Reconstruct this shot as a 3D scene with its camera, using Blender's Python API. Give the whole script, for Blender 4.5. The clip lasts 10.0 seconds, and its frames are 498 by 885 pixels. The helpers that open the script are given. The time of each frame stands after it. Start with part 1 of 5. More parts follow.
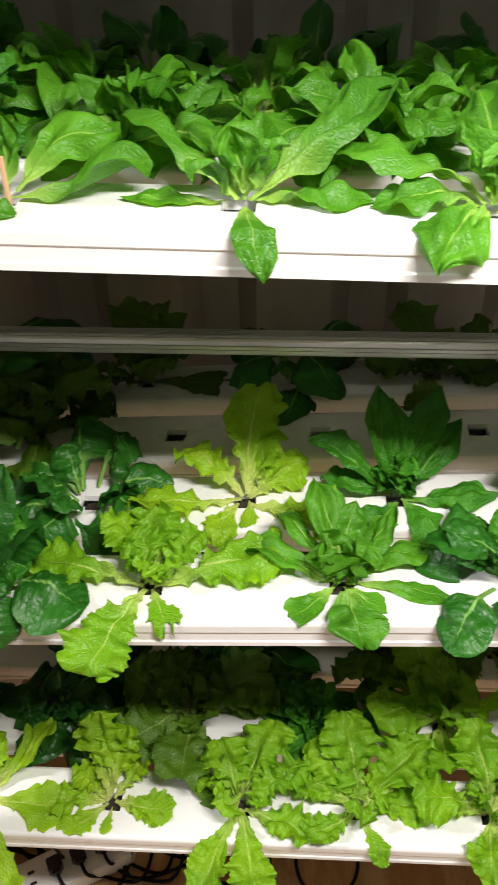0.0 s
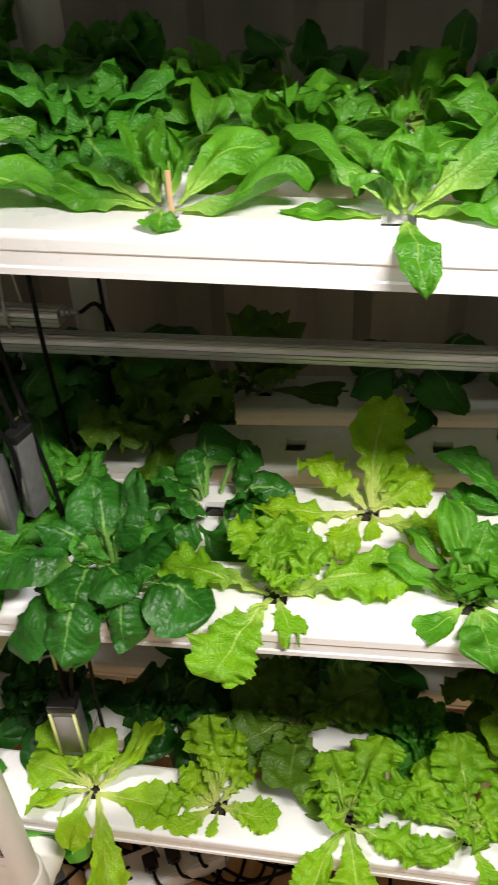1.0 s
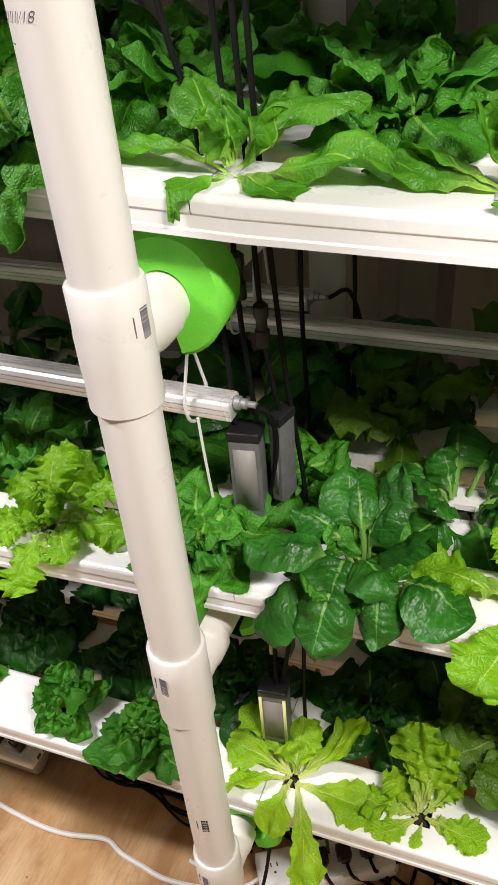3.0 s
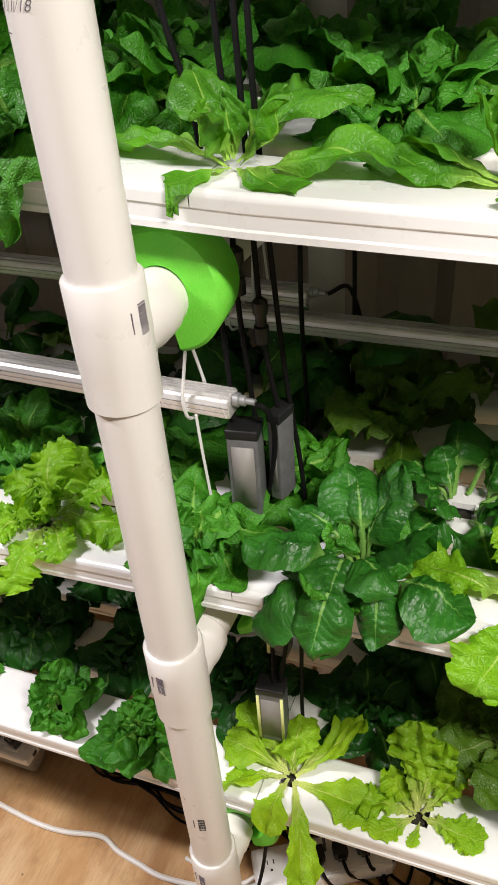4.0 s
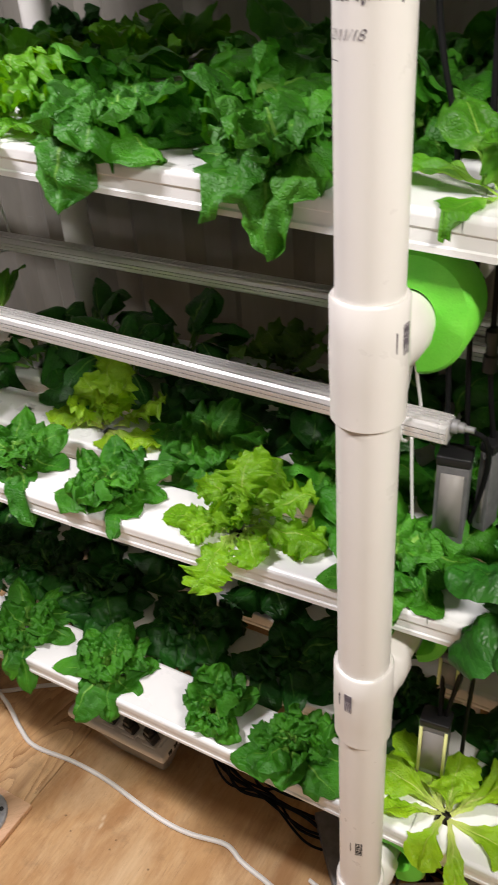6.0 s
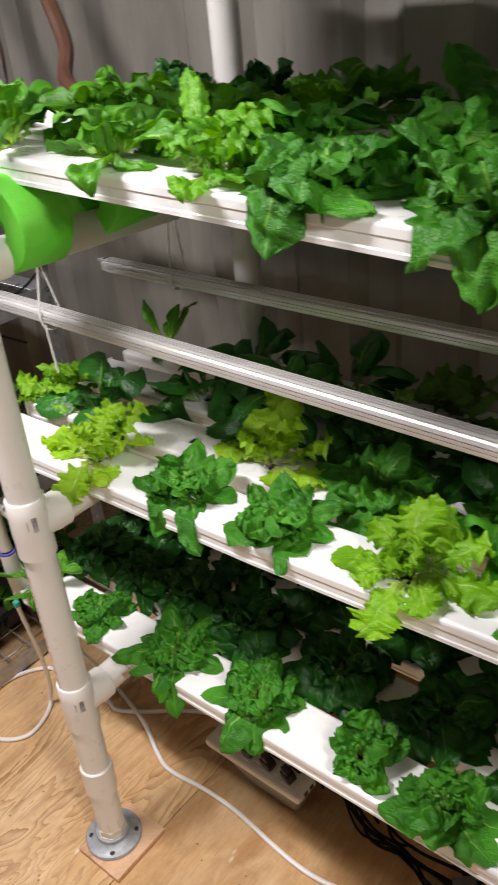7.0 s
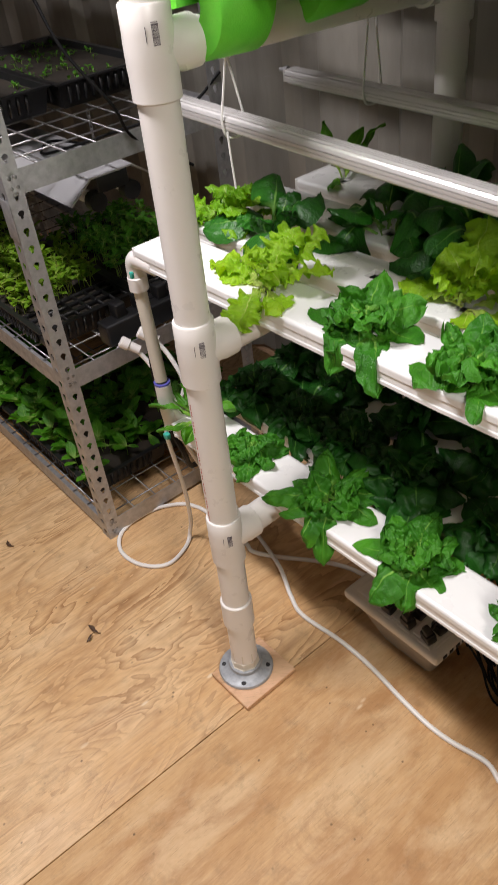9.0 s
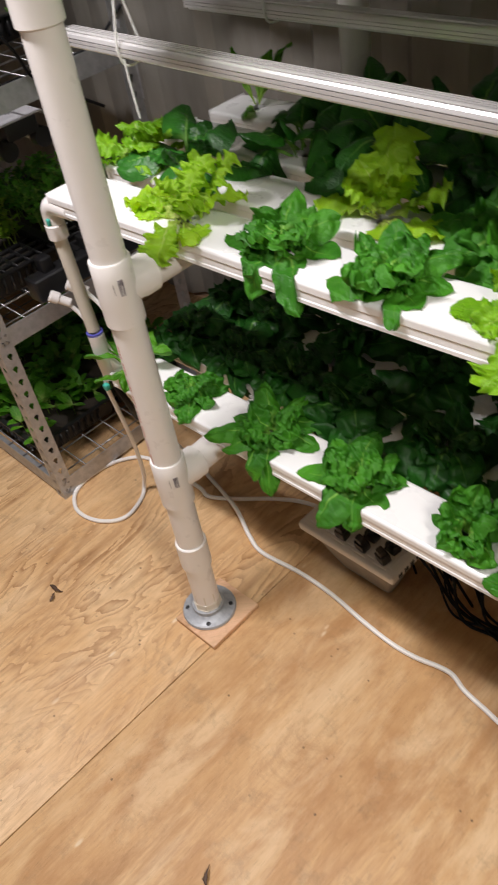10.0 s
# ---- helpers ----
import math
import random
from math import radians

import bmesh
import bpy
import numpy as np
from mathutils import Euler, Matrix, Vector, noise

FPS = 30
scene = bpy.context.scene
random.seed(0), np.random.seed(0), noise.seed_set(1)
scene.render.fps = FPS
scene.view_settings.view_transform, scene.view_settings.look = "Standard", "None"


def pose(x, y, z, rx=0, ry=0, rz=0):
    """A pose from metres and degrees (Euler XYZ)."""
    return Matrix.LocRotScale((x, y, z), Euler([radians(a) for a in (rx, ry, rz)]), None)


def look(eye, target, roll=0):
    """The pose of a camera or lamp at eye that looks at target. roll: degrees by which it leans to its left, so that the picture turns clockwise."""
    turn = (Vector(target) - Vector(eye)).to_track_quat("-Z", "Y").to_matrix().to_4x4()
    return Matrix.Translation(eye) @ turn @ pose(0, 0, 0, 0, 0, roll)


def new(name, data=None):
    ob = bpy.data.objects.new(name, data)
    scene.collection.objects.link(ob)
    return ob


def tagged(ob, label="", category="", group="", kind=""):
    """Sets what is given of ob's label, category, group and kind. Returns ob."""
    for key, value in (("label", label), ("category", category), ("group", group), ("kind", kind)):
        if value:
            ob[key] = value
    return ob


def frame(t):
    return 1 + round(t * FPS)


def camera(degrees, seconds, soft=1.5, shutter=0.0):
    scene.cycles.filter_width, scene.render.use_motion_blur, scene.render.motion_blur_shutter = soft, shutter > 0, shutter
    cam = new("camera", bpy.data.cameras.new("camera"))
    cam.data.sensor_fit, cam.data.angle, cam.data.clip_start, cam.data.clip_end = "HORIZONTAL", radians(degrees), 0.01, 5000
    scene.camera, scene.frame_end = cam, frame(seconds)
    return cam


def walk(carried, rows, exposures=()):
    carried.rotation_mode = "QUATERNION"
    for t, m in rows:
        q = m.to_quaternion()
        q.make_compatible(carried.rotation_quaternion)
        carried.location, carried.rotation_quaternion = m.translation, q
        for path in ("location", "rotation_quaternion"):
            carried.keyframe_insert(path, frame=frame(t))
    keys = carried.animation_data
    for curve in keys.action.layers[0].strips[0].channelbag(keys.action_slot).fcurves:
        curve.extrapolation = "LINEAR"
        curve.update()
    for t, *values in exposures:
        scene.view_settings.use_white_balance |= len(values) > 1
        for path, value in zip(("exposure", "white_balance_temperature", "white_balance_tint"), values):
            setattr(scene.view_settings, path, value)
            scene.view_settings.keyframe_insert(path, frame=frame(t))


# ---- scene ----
cam = camera(35.2, 10.0, shutter=0.5)
walk(cam, [(t, look(eye, target, roll)) for t, eye, target, roll in (
    (0.0, (-0.021, 0.022, 1.584), (-0.137, 1.635, 0.408), -1.1),
    (0.5, (-0.045, 0.022, 1.584), (-0.260, 1.629, 0.413), -2.1),
    (1.0, (-0.075, 0.018, 1.590), (-0.395, 1.618, 0.434), -3.2),
    (1.5, (-0.097, 0.010, 1.586), (-0.503, 1.598, 0.440), -4.2),
    (2.0, (-0.142, 0.005, 1.586), (-0.650, 1.567, 0.445), -4.6),
    (2.5, (-0.199, 0.003, 1.589), (-0.820, 1.520, 0.444), -4.8),
    (2.7, (-0.214, 0.002, 1.586), (-0.865, 1.505, 0.439), -4.9),
    (4.0, (-0.222, 0.010, 1.579), (-0.864, 1.505, 0.416), -4.5),
    (4.5, (-0.252, -0.006, 1.581), (-0.943, 1.477, 0.430), -4.0),
    (5.0, (-0.283, -0.026, 1.582), (-1.065, 1.428, 0.452), -4.6),
    (6.3, (-0.330, -0.061, 1.598), (-1.295, 1.324, 0.526), -4.6),
    (6.5, (-0.336, -0.070, 1.605), (-1.368, 1.287, 0.560), -5.2),
    (7.0, (-0.377, -0.094, 1.608), (-1.546, 1.182, 0.605), -6.0),
    (7.5, (-0.407, -0.104, 1.614), (-1.634, 1.114, 0.609), -5.0),
    (8.0, (-0.440, -0.112, 1.589), (-1.726, 1.003, 0.538), -5.2),
    (8.5, (-0.472, -0.120, 1.533), (-1.768, 0.856, 0.363), -6.1),
    (9.0, (-0.477, -0.120, 1.523), (-1.750, 0.785, 0.274), -7.4),
    (9.5, (-0.458, -0.107, 1.493), (-1.702, 0.777, 0.201), -10.0),
    (10.0, (-0.426, -0.099, 1.478), (-1.603, 0.812, 0.142), -11.5),
)], ((0.0, -0.09), (1.0, -0.05), (2.5, 0.0), (4.0, -0.06), (4.5, -0.07), (5.0, -0.16), (6.5, -0.12), (7.0, -0.05), (8.0, -0.04), (8.5, -0.18), (9.0, -0.18), (10.0, -0.13)))

# ---------------------------------------------------------------- world and light
world = bpy.data.worlds.new("world")
scene.world = world
world.use_nodes = True
world.node_tree.nodes["Background"].inputs[0].default_value = (0.05, 0.05, 0.055, 1)
world.node_tree.nodes["Background"].inputs[1].default_value = 0.2
LAMPS = ((-1.66, 0.06, 2.34, 45.0, 0.97), (0.38, 0.00, 2.14, 37.0, 0.88))  # place, height, watts, blue


def area_lamp(x, y, z, watts, blue):
    data = bpy.data.lights.new("ceiling_lamp_light", "AREA")
    data.shape, data.size, data.size_y = "RECTANGLE", 0.60, 0.10
    data.energy, data.color = watts, (1.0, 0.94, blue)
    ob = new("ceiling_lamp_light", data)
    ob.matrix_basis = pose(x, y, z)


for x, y, z, watts, blue in LAMPS:
    area_lamp(x, y, z, watts, blue)


# ---------------------------------------------------------------- materials
class Nodes:
    """A thin wrapper to write node materials in few lines."""

    def __init__(self, name):
        self.mat = bpy.data.materials.new(name)
        self.mat.use_nodes = True
        self.tree = self.mat.node_tree
        self.bsdf = self.tree.nodes["Principled BSDF"]
        self.out = self.tree.nodes["Material Output"]

    def put(self, socket, value):
        if isinstance(value, bpy.types.NodeSocket):
            self.tree.links.new(value, socket)
        elif value is not None:
            socket.default_value = (*value, 1.0) if socket.type == "RGBA" and len(value) == 3 else value

    def node(self, kind, out=0, settings=(), **sockets):
        n = self.tree.nodes.new(kind)
        for key, value in settings:
            if key == "operation":
                n.operation = value
            elif key == "blend":
                n.blend_type = value
            elif key == "type":
                n.data_type = value
            elif key == "feature":
                n.feature = value
            elif key == "uv":
                n.uv_map = value
        for key, value in sockets.items():
            self.put(n.inputs[int(key[1:])] if key[0] == "i" and key[1:].isdigit() else n.inputs[key], value)
        return n.outputs[out]

    def math(self, op, a, b=None, c=None):
        return self.node("ShaderNodeMath", settings=[("operation", op)], i0=a, i1=b, i2=c)

    def mix(self, f, a, b, blend="MIX"):
        n = self.tree.nodes.new("ShaderNodeMix")
        n.data_type, n.blend_type = "RGBA", blend
        self.put(n.inputs[0], f), self.put(n.inputs[6], a), self.put(n.inputs[7], b)
        return n.outputs[2]

    def step(self, x, lo, hi, a=0.0, b=1.0):
        return self.node("ShaderNodeMapRange", i0=x, i1=lo, i2=hi, i3=a, i4=b)

    def coords(self, kind="Object", scale=(1, 1, 1), rot=(0, 0, 0)):
        n = self.tree.nodes.new("ShaderNodeTexCoord")
        return self.node("ShaderNodeMapping", i0=n.outputs[kind], i2=rot, i3=scale)

    def noise(self, vector, scale, detail=3.0, rough=0.55, distort=0.0):
        return self.node("ShaderNodeTexNoise", Vector=vector, Scale=scale, Detail=detail, Roughness=rough, Distortion=distort)

    def voronoi(self, vector, scale, feature="SMOOTH_F1"):
        return self.node("ShaderNodeTexVoronoi", settings=[("feature", feature)], Vector=vector, Scale=scale)

    def random(self):
        return self.tree.nodes.new("ShaderNodeObjectInfo").outputs["Random"]

    def bump(self, height, distance, strength=1.0, normal=None):
        return self.node("ShaderNodeBump", Strength=strength, Distance=distance, Height=height, Normal=normal)

    def done(self, color, rough=0.5, metal=0.0, normal=None, spec=None, coat=None):
        b = self.bsdf.inputs
        self.put(b["Base Color"], color), self.put(b["Roughness"], rough), self.put(b["Metallic"], metal)
        self.put(b["Normal"], normal), self.put(b["Specular IOR Level"], spec), self.put(b["Coat Weight"], coat)
        return self.mat


def plastic(name, color, rough=0.35, dirt=0.12, dirt_color=(0.35, 0.3, 0.24), spec=None):
    m = Nodes(name)
    co = m.coords()
    big = m.noise(co, 7.0, 5.0, 0.6)
    fine = m.noise(co, 160.0, 2.0)
    spots = m.step(big, 0.52, 0.8, 0.0, dirt)
    c = m.mix(spots, color, dirt_color)
    r = m.step(m.noise(co, 25.0, 4.0), 0.3, 0.7, rough - 0.07, rough + 0.1)
    return m.done(c, r, 0.0, m.bump(fine, 0.0004, 0.25), spec)


def metal(name, color, rough=0.35, scale=40.0, metallic=0.9):
    m = Nodes(name)
    co = m.coords()
    n = m.noise(co, scale, 4.0, 0.6)
    c = m.mix(m.step(n, 0.35, 0.75), color, tuple(a * 0.7 for a in color))
    return m.done(c, m.step(n, 0.2, 0.8, rough - 0.08, rough + 0.12), metallic, m.bump(m.noise(co, 300.0), 0.0003, 0.2))


def plywood(name, light, dark, turn=0.0, flame=0.85, smear=0.5):
    """Rotary-cut veneer: flame figure, fibre, worn pale patches, stains, knots and dirt."""
    m = Nodes(name)
    rnd = m.random()
    co = m.coords(rot=(0, 0, turn))
    shift = m.node("ShaderNodeVectorMath", settings=[("operation", "ADD")], i0=co, i1=m.node("ShaderNodeCombineXYZ", i0=m.math("MULTIPLY", rnd, 7.0), i1=m.math("MULTIPLY", rnd, 13.0)))

    def stretched(sx, sy, scale, detail=4.0, rough=0.6, distort=0.0):
        return m.noise(m.node("ShaderNodeMapping", i0=shift, i3=(sx, sy, 1.0)), scale, detail, rough, distort)

    field = stretched(4.0, 1.1, 1.2, 3.5, 0.55, 1.1)
    rings = m.math("FRACT", m.math("ADD", m.math("MULTIPLY", field, 19.0), m.math("MULTIPLY", stretched(60.0, 9.0, 1.0), 0.8)))
    bands = m.math("MULTIPLY", m.math("POWER", rings, 2.2), m.step(stretched(3.0, 1.2, 1.3, 5.0, 0.65), 0.36, 0.62))
    fibre = stretched(190.0, 9.0, 1.0, 3.0, 0.65)
    pores = m.step(stretched(420.0, 26.0, 1.0, 2.0, 0.5), 0.60, 0.72)
    patch = stretched(5.0, 2.2, 1.0, 7.0, 0.68)
    c = m.mix(m.step(patch, 0.36, 0.66), light, tuple(a * b for a, b in zip(light, (0.80, 0.70, 0.58))))
    c = m.mix(m.math("MULTIPLY", m.step(stretched(7.0, 2.6, 1.3, 8.0, 0.72), 0.50, 0.70), 0.55), c, (0.74, 0.55, 0.33))
    c = m.mix(m.math("MULTIPLY", bands, flame), c, dark)
    c = m.mix(m.math("MULTIPLY", m.step(fibre, 0.42, 0.75), 0.38), c, dark)
    cloud = m.step(stretched(9.0, 3.0, 1.0, 7.0, 0.66, 0.6), 0.47, 0.63)
    c = m.mix(m.math("MULTIPLY", cloud, smear), c, (0.40, 0.20, 0.075))
    haze = m.step(stretched(6.5, 2.2, 1.7, 6.0, 0.6, 0.4), 0.50, 0.64)
    c = m.mix(m.math("MULTIPLY", haze, smear * 0.8), c, (0.74, 0.54, 0.32))
    c = m.mix(m.math("MULTIPLY", pores, 0.30), c, (0.20, 0.10, 0.04))
    stain = m.step(stretched(8.0, 3.0, 1.0, 9.0, 0.75, 0.5), 0.54, 0.70)
    c = m.mix(m.math("MULTIPLY", stain, 0.68), c, (0.33, 0.165, 0.062))
    knots = m.step(m.voronoi(m.node("ShaderNodeMapping", i0=shift, i3=(3.4, 2.4, 1.0)), 1.0, "F1"), 0.02, 0.05, 1.0, 0.0)
    c = m.mix(m.math("MULTIPLY", knots, 0.75), c, (0.10, 0.045, 0.02))
    dirt = m.step(m.noise(shift, 13.0, 9.0, 0.75), 0.54, 0.74)
    c = m.mix(m.math("MULTIPLY", dirt, 0.45), c, (0.17, 0.11, 0.06))
    specks = m.step(m.voronoi(shift, 30.0, "F1"), 0.05, 0.10, 1.0, 0.0)
    c = m.mix(m.math("MULTIPLY", specks, m.step(m.noise(shift, 7.0), 0.48, 0.58, 0.0, 0.75)), c, (0.08, 0.045, 0.02))
    chips = m.step(m.voronoi(m.node("ShaderNodeMapping", i0=shift, i3=(22.0, 9.0, 1.0)), 1.0, "F1"), 0.06, 0.12, 1.0, 0.0)
    c = m.mix(m.math("MULTIPLY", chips, m.step(m.noise(shift, 4.0), 0.5, 0.6, 0.0, 0.7)), c, (0.80, 0.66, 0.45))
    h = m.math("ADD", m.math("MULTIPLY", bands, -0.5), m.math("MULTIPLY", fibre, 0.8))
    return m.done(c, m.step(patch, 0.3, 0.7, 0.42, 0.66), 0.0, m.bump(h, 0.0008, 0.6))


def leaf_material(name, base, deep, vein, rib, pucker, gloss, veins=7.0, crinkle=110.0, through_light=0.24, marked=0.5, pale=0.42):
    """A leaf: pale midrib, side veins, puckered blade, light that shines through."""
    m = Nodes(name)
    uv = m.node("ShaderNodeUVMap", settings=[("uv", "leaf")])
    sep = m.tree.nodes.new("ShaderNodeSeparateXYZ")
    m.put(sep.inputs[0], uv)
    s, v = sep.outputs[0], sep.outputs[1]
    av = m.math("ABSOLUTE", v)
    co = m.coords()
    wob = m.noise(co, 45.0, 3.0)
    rnd = m.random()
    # side veins sweep forward from the midrib
    phase = m.math("ADD", m.math("MULTIPLY", m.math("SUBTRACT", s, m.math("MULTIPLY", m.math("POWER", av, 0.8), 0.22)), veins), m.math("MULTIPLY", wob, 0.5))
    saw = m.math("ABSOLUTE", m.math("SUBTRACT", m.math("FRACT", phase), 0.5))
    side = m.math("MULTIPLY", m.step(saw, 0.0, 0.07, 1.0, 0.0), m.step(av, 0.75, 1.0, 1.0, 0.1))
    mid = m.step(av, m.step(s, 0.0, 0.8, 0.05, 0.006), m.step(s, 0.0, 0.8, 0.10, 0.022), 1.0, 0.0)
    edge = m.voronoi(m.node("ShaderNodeVectorMath", settings=[("operation", "ADD")], i0=co, i1=m.node("ShaderNodeVectorMath", settings=[("operation", "SCALE")], i0=m.node("ShaderNodeTexNoise", 1, Vector=co, Scale=70.0), Scale=0.008)), crinkle, "DISTANCE_TO_EDGE")
    dome = m.node("ShaderNodeMapRange", i0=edge, i1=0.0, i2=0.38, i3=0.0, i4=1.0)
    net = m.step(edge, 0.0, 0.07, 1.0, 0.0)
    tone = m.noise(co, 14.0, 4.0, 0.6)
    c = m.mix(m.step(tone, 0.32, 0.68), deep, base)
    c = m.mix(m.step(rnd, 0.0, 1.0, 0.0, 0.65), c, deep)
    c = m.mix(m.math("MULTIPLY", net, 0.30 * marked), c, vein)
    c = m.mix(m.math("MULTIPLY", side, marked), c, vein)
    c = m.mix(m.math("MULTIPLY", mid, m.step(s, 0.2, 1.0, 0.85, 0.25)), c, rib)
    stalk = m.step(s, 0.06, pale, 0.85, 0.0)
    c = m.mix(stalk, c, rib)
    h = m.math("ADD", m.math("MULTIPLY", m.math("POWER", m.math("MULTIPLY", saw, 2.0), 0.6), 0.6), m.math("SMOOTH_MIN", dome, 0.75, 0.4))
    h = m.math("ADD", h, m.math("MULTIPLY", mid, 0.25))
    h = m.math("ADD", h, m.math("MULTIPLY", m.noise(co, 330.0, 2.0), 0.12))
    nrm = m.bump(h, pucker, 0.8)
    rough = m.step(tone, 0.3, 0.7, gloss - 0.06, gloss + 0.1)
    m.done(c, rough, 0.0, nrm, 0.38)
    trans = m.tree.nodes.new("ShaderNodeBsdfTranslucent")
    bright = m.node("ShaderNodeHueSaturation", i0=0.485, i1=1.1, i2=1.35, i4=c)
    m.put(trans.inputs[0], bright), m.put(trans.inputs[1], nrm)
    mixer = m.tree.nodes.new("ShaderNodeMixShader")
    m.put(mixer.inputs[0], through_light), m.put(mixer.inputs[1], m.bsdf.outputs[0]), m.put(mixer.inputs[2], trans.outputs[0])
    m.put(m.out.inputs[0], mixer.outputs[0])
    return m.mat


M_LID = plastic("white_channel_plastic", (0.83, 0.83, 0.82), 0.3, 0.06)
M_PVC = plastic("white_pvc", (0.78, 0.75, 0.715), 0.32, 0.10)
M_PVC_OLD = plastic("cream_pvc", (0.66, 0.62, 0.53), 0.4, 0.2)
M_TIE = plastic("natural_nylon", (0.72, 0.72, 0.7), 0.35, 0.05)
M_CORD_W = plastic("white_cord_rubber", (0.82, 0.80, 0.76), 0.45, 0.2)
M_BLACK = plastic("black_plastic", (0.012, 0.012, 0.013), 0.4, 0.3, (0.05, 0.048, 0.045))
M_CORD_B = plastic("black_cord_rubber", (0.006, 0.006, 0.0065), 0.5, 0.1, (0.02, 0.02, 0.02), 0.18)
M_TRAY = plastic("black_tray_plastic", (0.014, 0.014, 0.015), 0.35, 0.3, (0.06, 0.055, 0.05))
M_INK = plastic("black_print", (0.02, 0.02, 0.022), 0.6, 0.0)
M_PENCIL = plastic("grey_ink", (0.13, 0.11, 0.13), 0.6, 0.0)
M_RED_INK = plastic("red_print", (0.45, 0.12, 0.10), 0.6, 0.0)
M_BLUE = plastic("blue_primer", (0.10, 0.10, 0.42), 0.4, 0.1)
M_TEAL = plastic("teal_plastic", (0.05, 0.42, 0.33), 0.4, 0.1)
M_BOX = plastic("grey_white_box_plastic", (0.68, 0.665, 0.63), 0.42, 0.25)
M_ALU = metal("anodised_aluminium", (0.88, 0.865, 0.85), 0.30, 3.0, 0.55)
# Grey of the driver labels; on the outlet tub it stands for channel shade.
M_TUB = plastic("label_and_shaded_tub_grey", (0.24, 0.225, 0.205), 0.5, 0.3)
M_DRY = plastic("dry_leaf", (0.075, 0.040, 0.022), 0.6, 0.4, (0.13, 0.055, 0.03))
M_ALU_DARK = metal("grey_aluminium", (0.20, 0.20, 0.205), 0.45, 60.0, 0.3)
M_STEEL = metal("galvanised_steel", (0.50, 0.50, 0.51), 0.42, 55.0, 0.65)
M_CHROME = metal("chrome_wire", (0.36, 0.36, 0.36), 0.36, 80.0, 0.9)
M_FLANGE = metal("painted_grey_flange", (0.40, 0.42, 0.44), 0.5, 90.0, 0.25)
M_DIFF = plastic("milky_diffuser", (0.75, 0.75, 0.74), 0.3, 0.03)
M_REFLECTOR = plastic("grey_painted_reflector", (0.42, 0.42, 0.43), 0.38, 0.12)
M_YELLOW = plastic("yellow_label_edge", (0.75, 0.78, 0.32), 0.5, 0.05)
M_FLOOR = plywood("flame_grained_plywood", (0.78, 0.54, 0.29), (0.30, 0.145, 0.052), 0.0, 1.0, 0.28)
M_FLOOR_B = plywood("blotchy_plywood", (0.66, 0.43, 0.215), (0.36, 0.18, 0.07), 0.0, 0.30, 0.70)
M_PLANK = plywood("raw_plank", (0.78, 0.50, 0.32), (0.55, 0.31, 0.17), 0.6)
M_PLUG = plastic("dark_root_plug", (0.03, 0.024, 0.017), 0.9, 0.5, (0.09, 0.06, 0.035))
M_BROWN = plastic("brown_hose", (0.12, 0.055, 0.035), 0.35, 0.3, (0.05, 0.03, 0.02))


def foam_material():
    m = Nodes("green_foam")
    co = m.coords()
    pores = m.voronoi(co, 420.0, "F1")
    n = m.noise(co, 18.0, 4.0)
    c = m.mix(m.step(n, 0.35, 0.7), (0.12, 0.60, 0.03), (0.19, 0.70, 0.06))
    c = m.mix(m.step(pores, 0.0, 0.35, 0.45, 0.0), c, (0.08, 0.45, 0.02))
    m.done(c, 0.62, 0.0, m.bump(m.math("ADD", pores, m.math("MULTIPLY", n, 1.5)), 0.0005, 0.5))
    m.put(m.bsdf.inputs["Subsurface Weight"], 0.25)
    m.bsdf.inputs["Subsurface Radius"].default_value = (0.01, 0.02, 0.005)
    return m.mat


def wall_material(name, light, dark):
    m = Nodes(name)
    co = m.coords()
    n = m.noise(m.coords(scale=(1, 1, 0.25)), 6.0, 6.0, 0.62)
    c = m.mix(m.step(n, 0.3, 0.72), light, dark)
    scr = m.step(m.noise(m.coords(scale=(1.2, 1, 9.0)), 3.2, 4.0, 0.7, 1.2), 0.66, 0.72)
    c = m.mix(m.math("MULTIPLY", scr, 0.4), c, (0.36, 0.35, 0.33))
    return m.done(c, m.step(n, 0.3, 0.7, 0.28, 0.5), 0.1, m.bump(m.noise(co, 30.0, 4.0), 0.002, 0.35))


M_FOAM = foam_material()
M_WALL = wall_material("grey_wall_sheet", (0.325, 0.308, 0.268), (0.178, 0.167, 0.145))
# Dark tone chosen to cut the light that the end walls bounce.
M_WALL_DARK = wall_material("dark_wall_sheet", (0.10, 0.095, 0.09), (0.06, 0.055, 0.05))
# Unseen south wall: made paler to bounce fill onto the rack.
M_WALL_BOUNCE = wall_material("pale_bounce_wall_sheet", (0.27, 0.26, 0.245), (0.20, 0.19, 0.18))
# Unseen ceiling: its dark tone holds down bounced light.
M_CEIL = plastic("low_bounce_ceiling", (0.16, 0.155, 0.15), 0.6, 0.2)
L_CHICORY = leaf_material("chicory_leaf", (0.122, 0.385, 0.016), (0.050, 0.200, 0.010), (0.17, 0.46, 0.035), (0.42, 0.66, 0.12), 0.0006, 0.44, 9.0, 210.0, 0.26, 0.30)
L_LETTUCE = leaf_material("lettuce_leaf", (0.262, 0.520, 0.012), (0.140, 0.355, 0.010), (0.34, 0.60, 0.05), (0.56, 0.70, 0.18), 0.0009, 0.42, 9.0, 190.0, 0.28, 0.32)
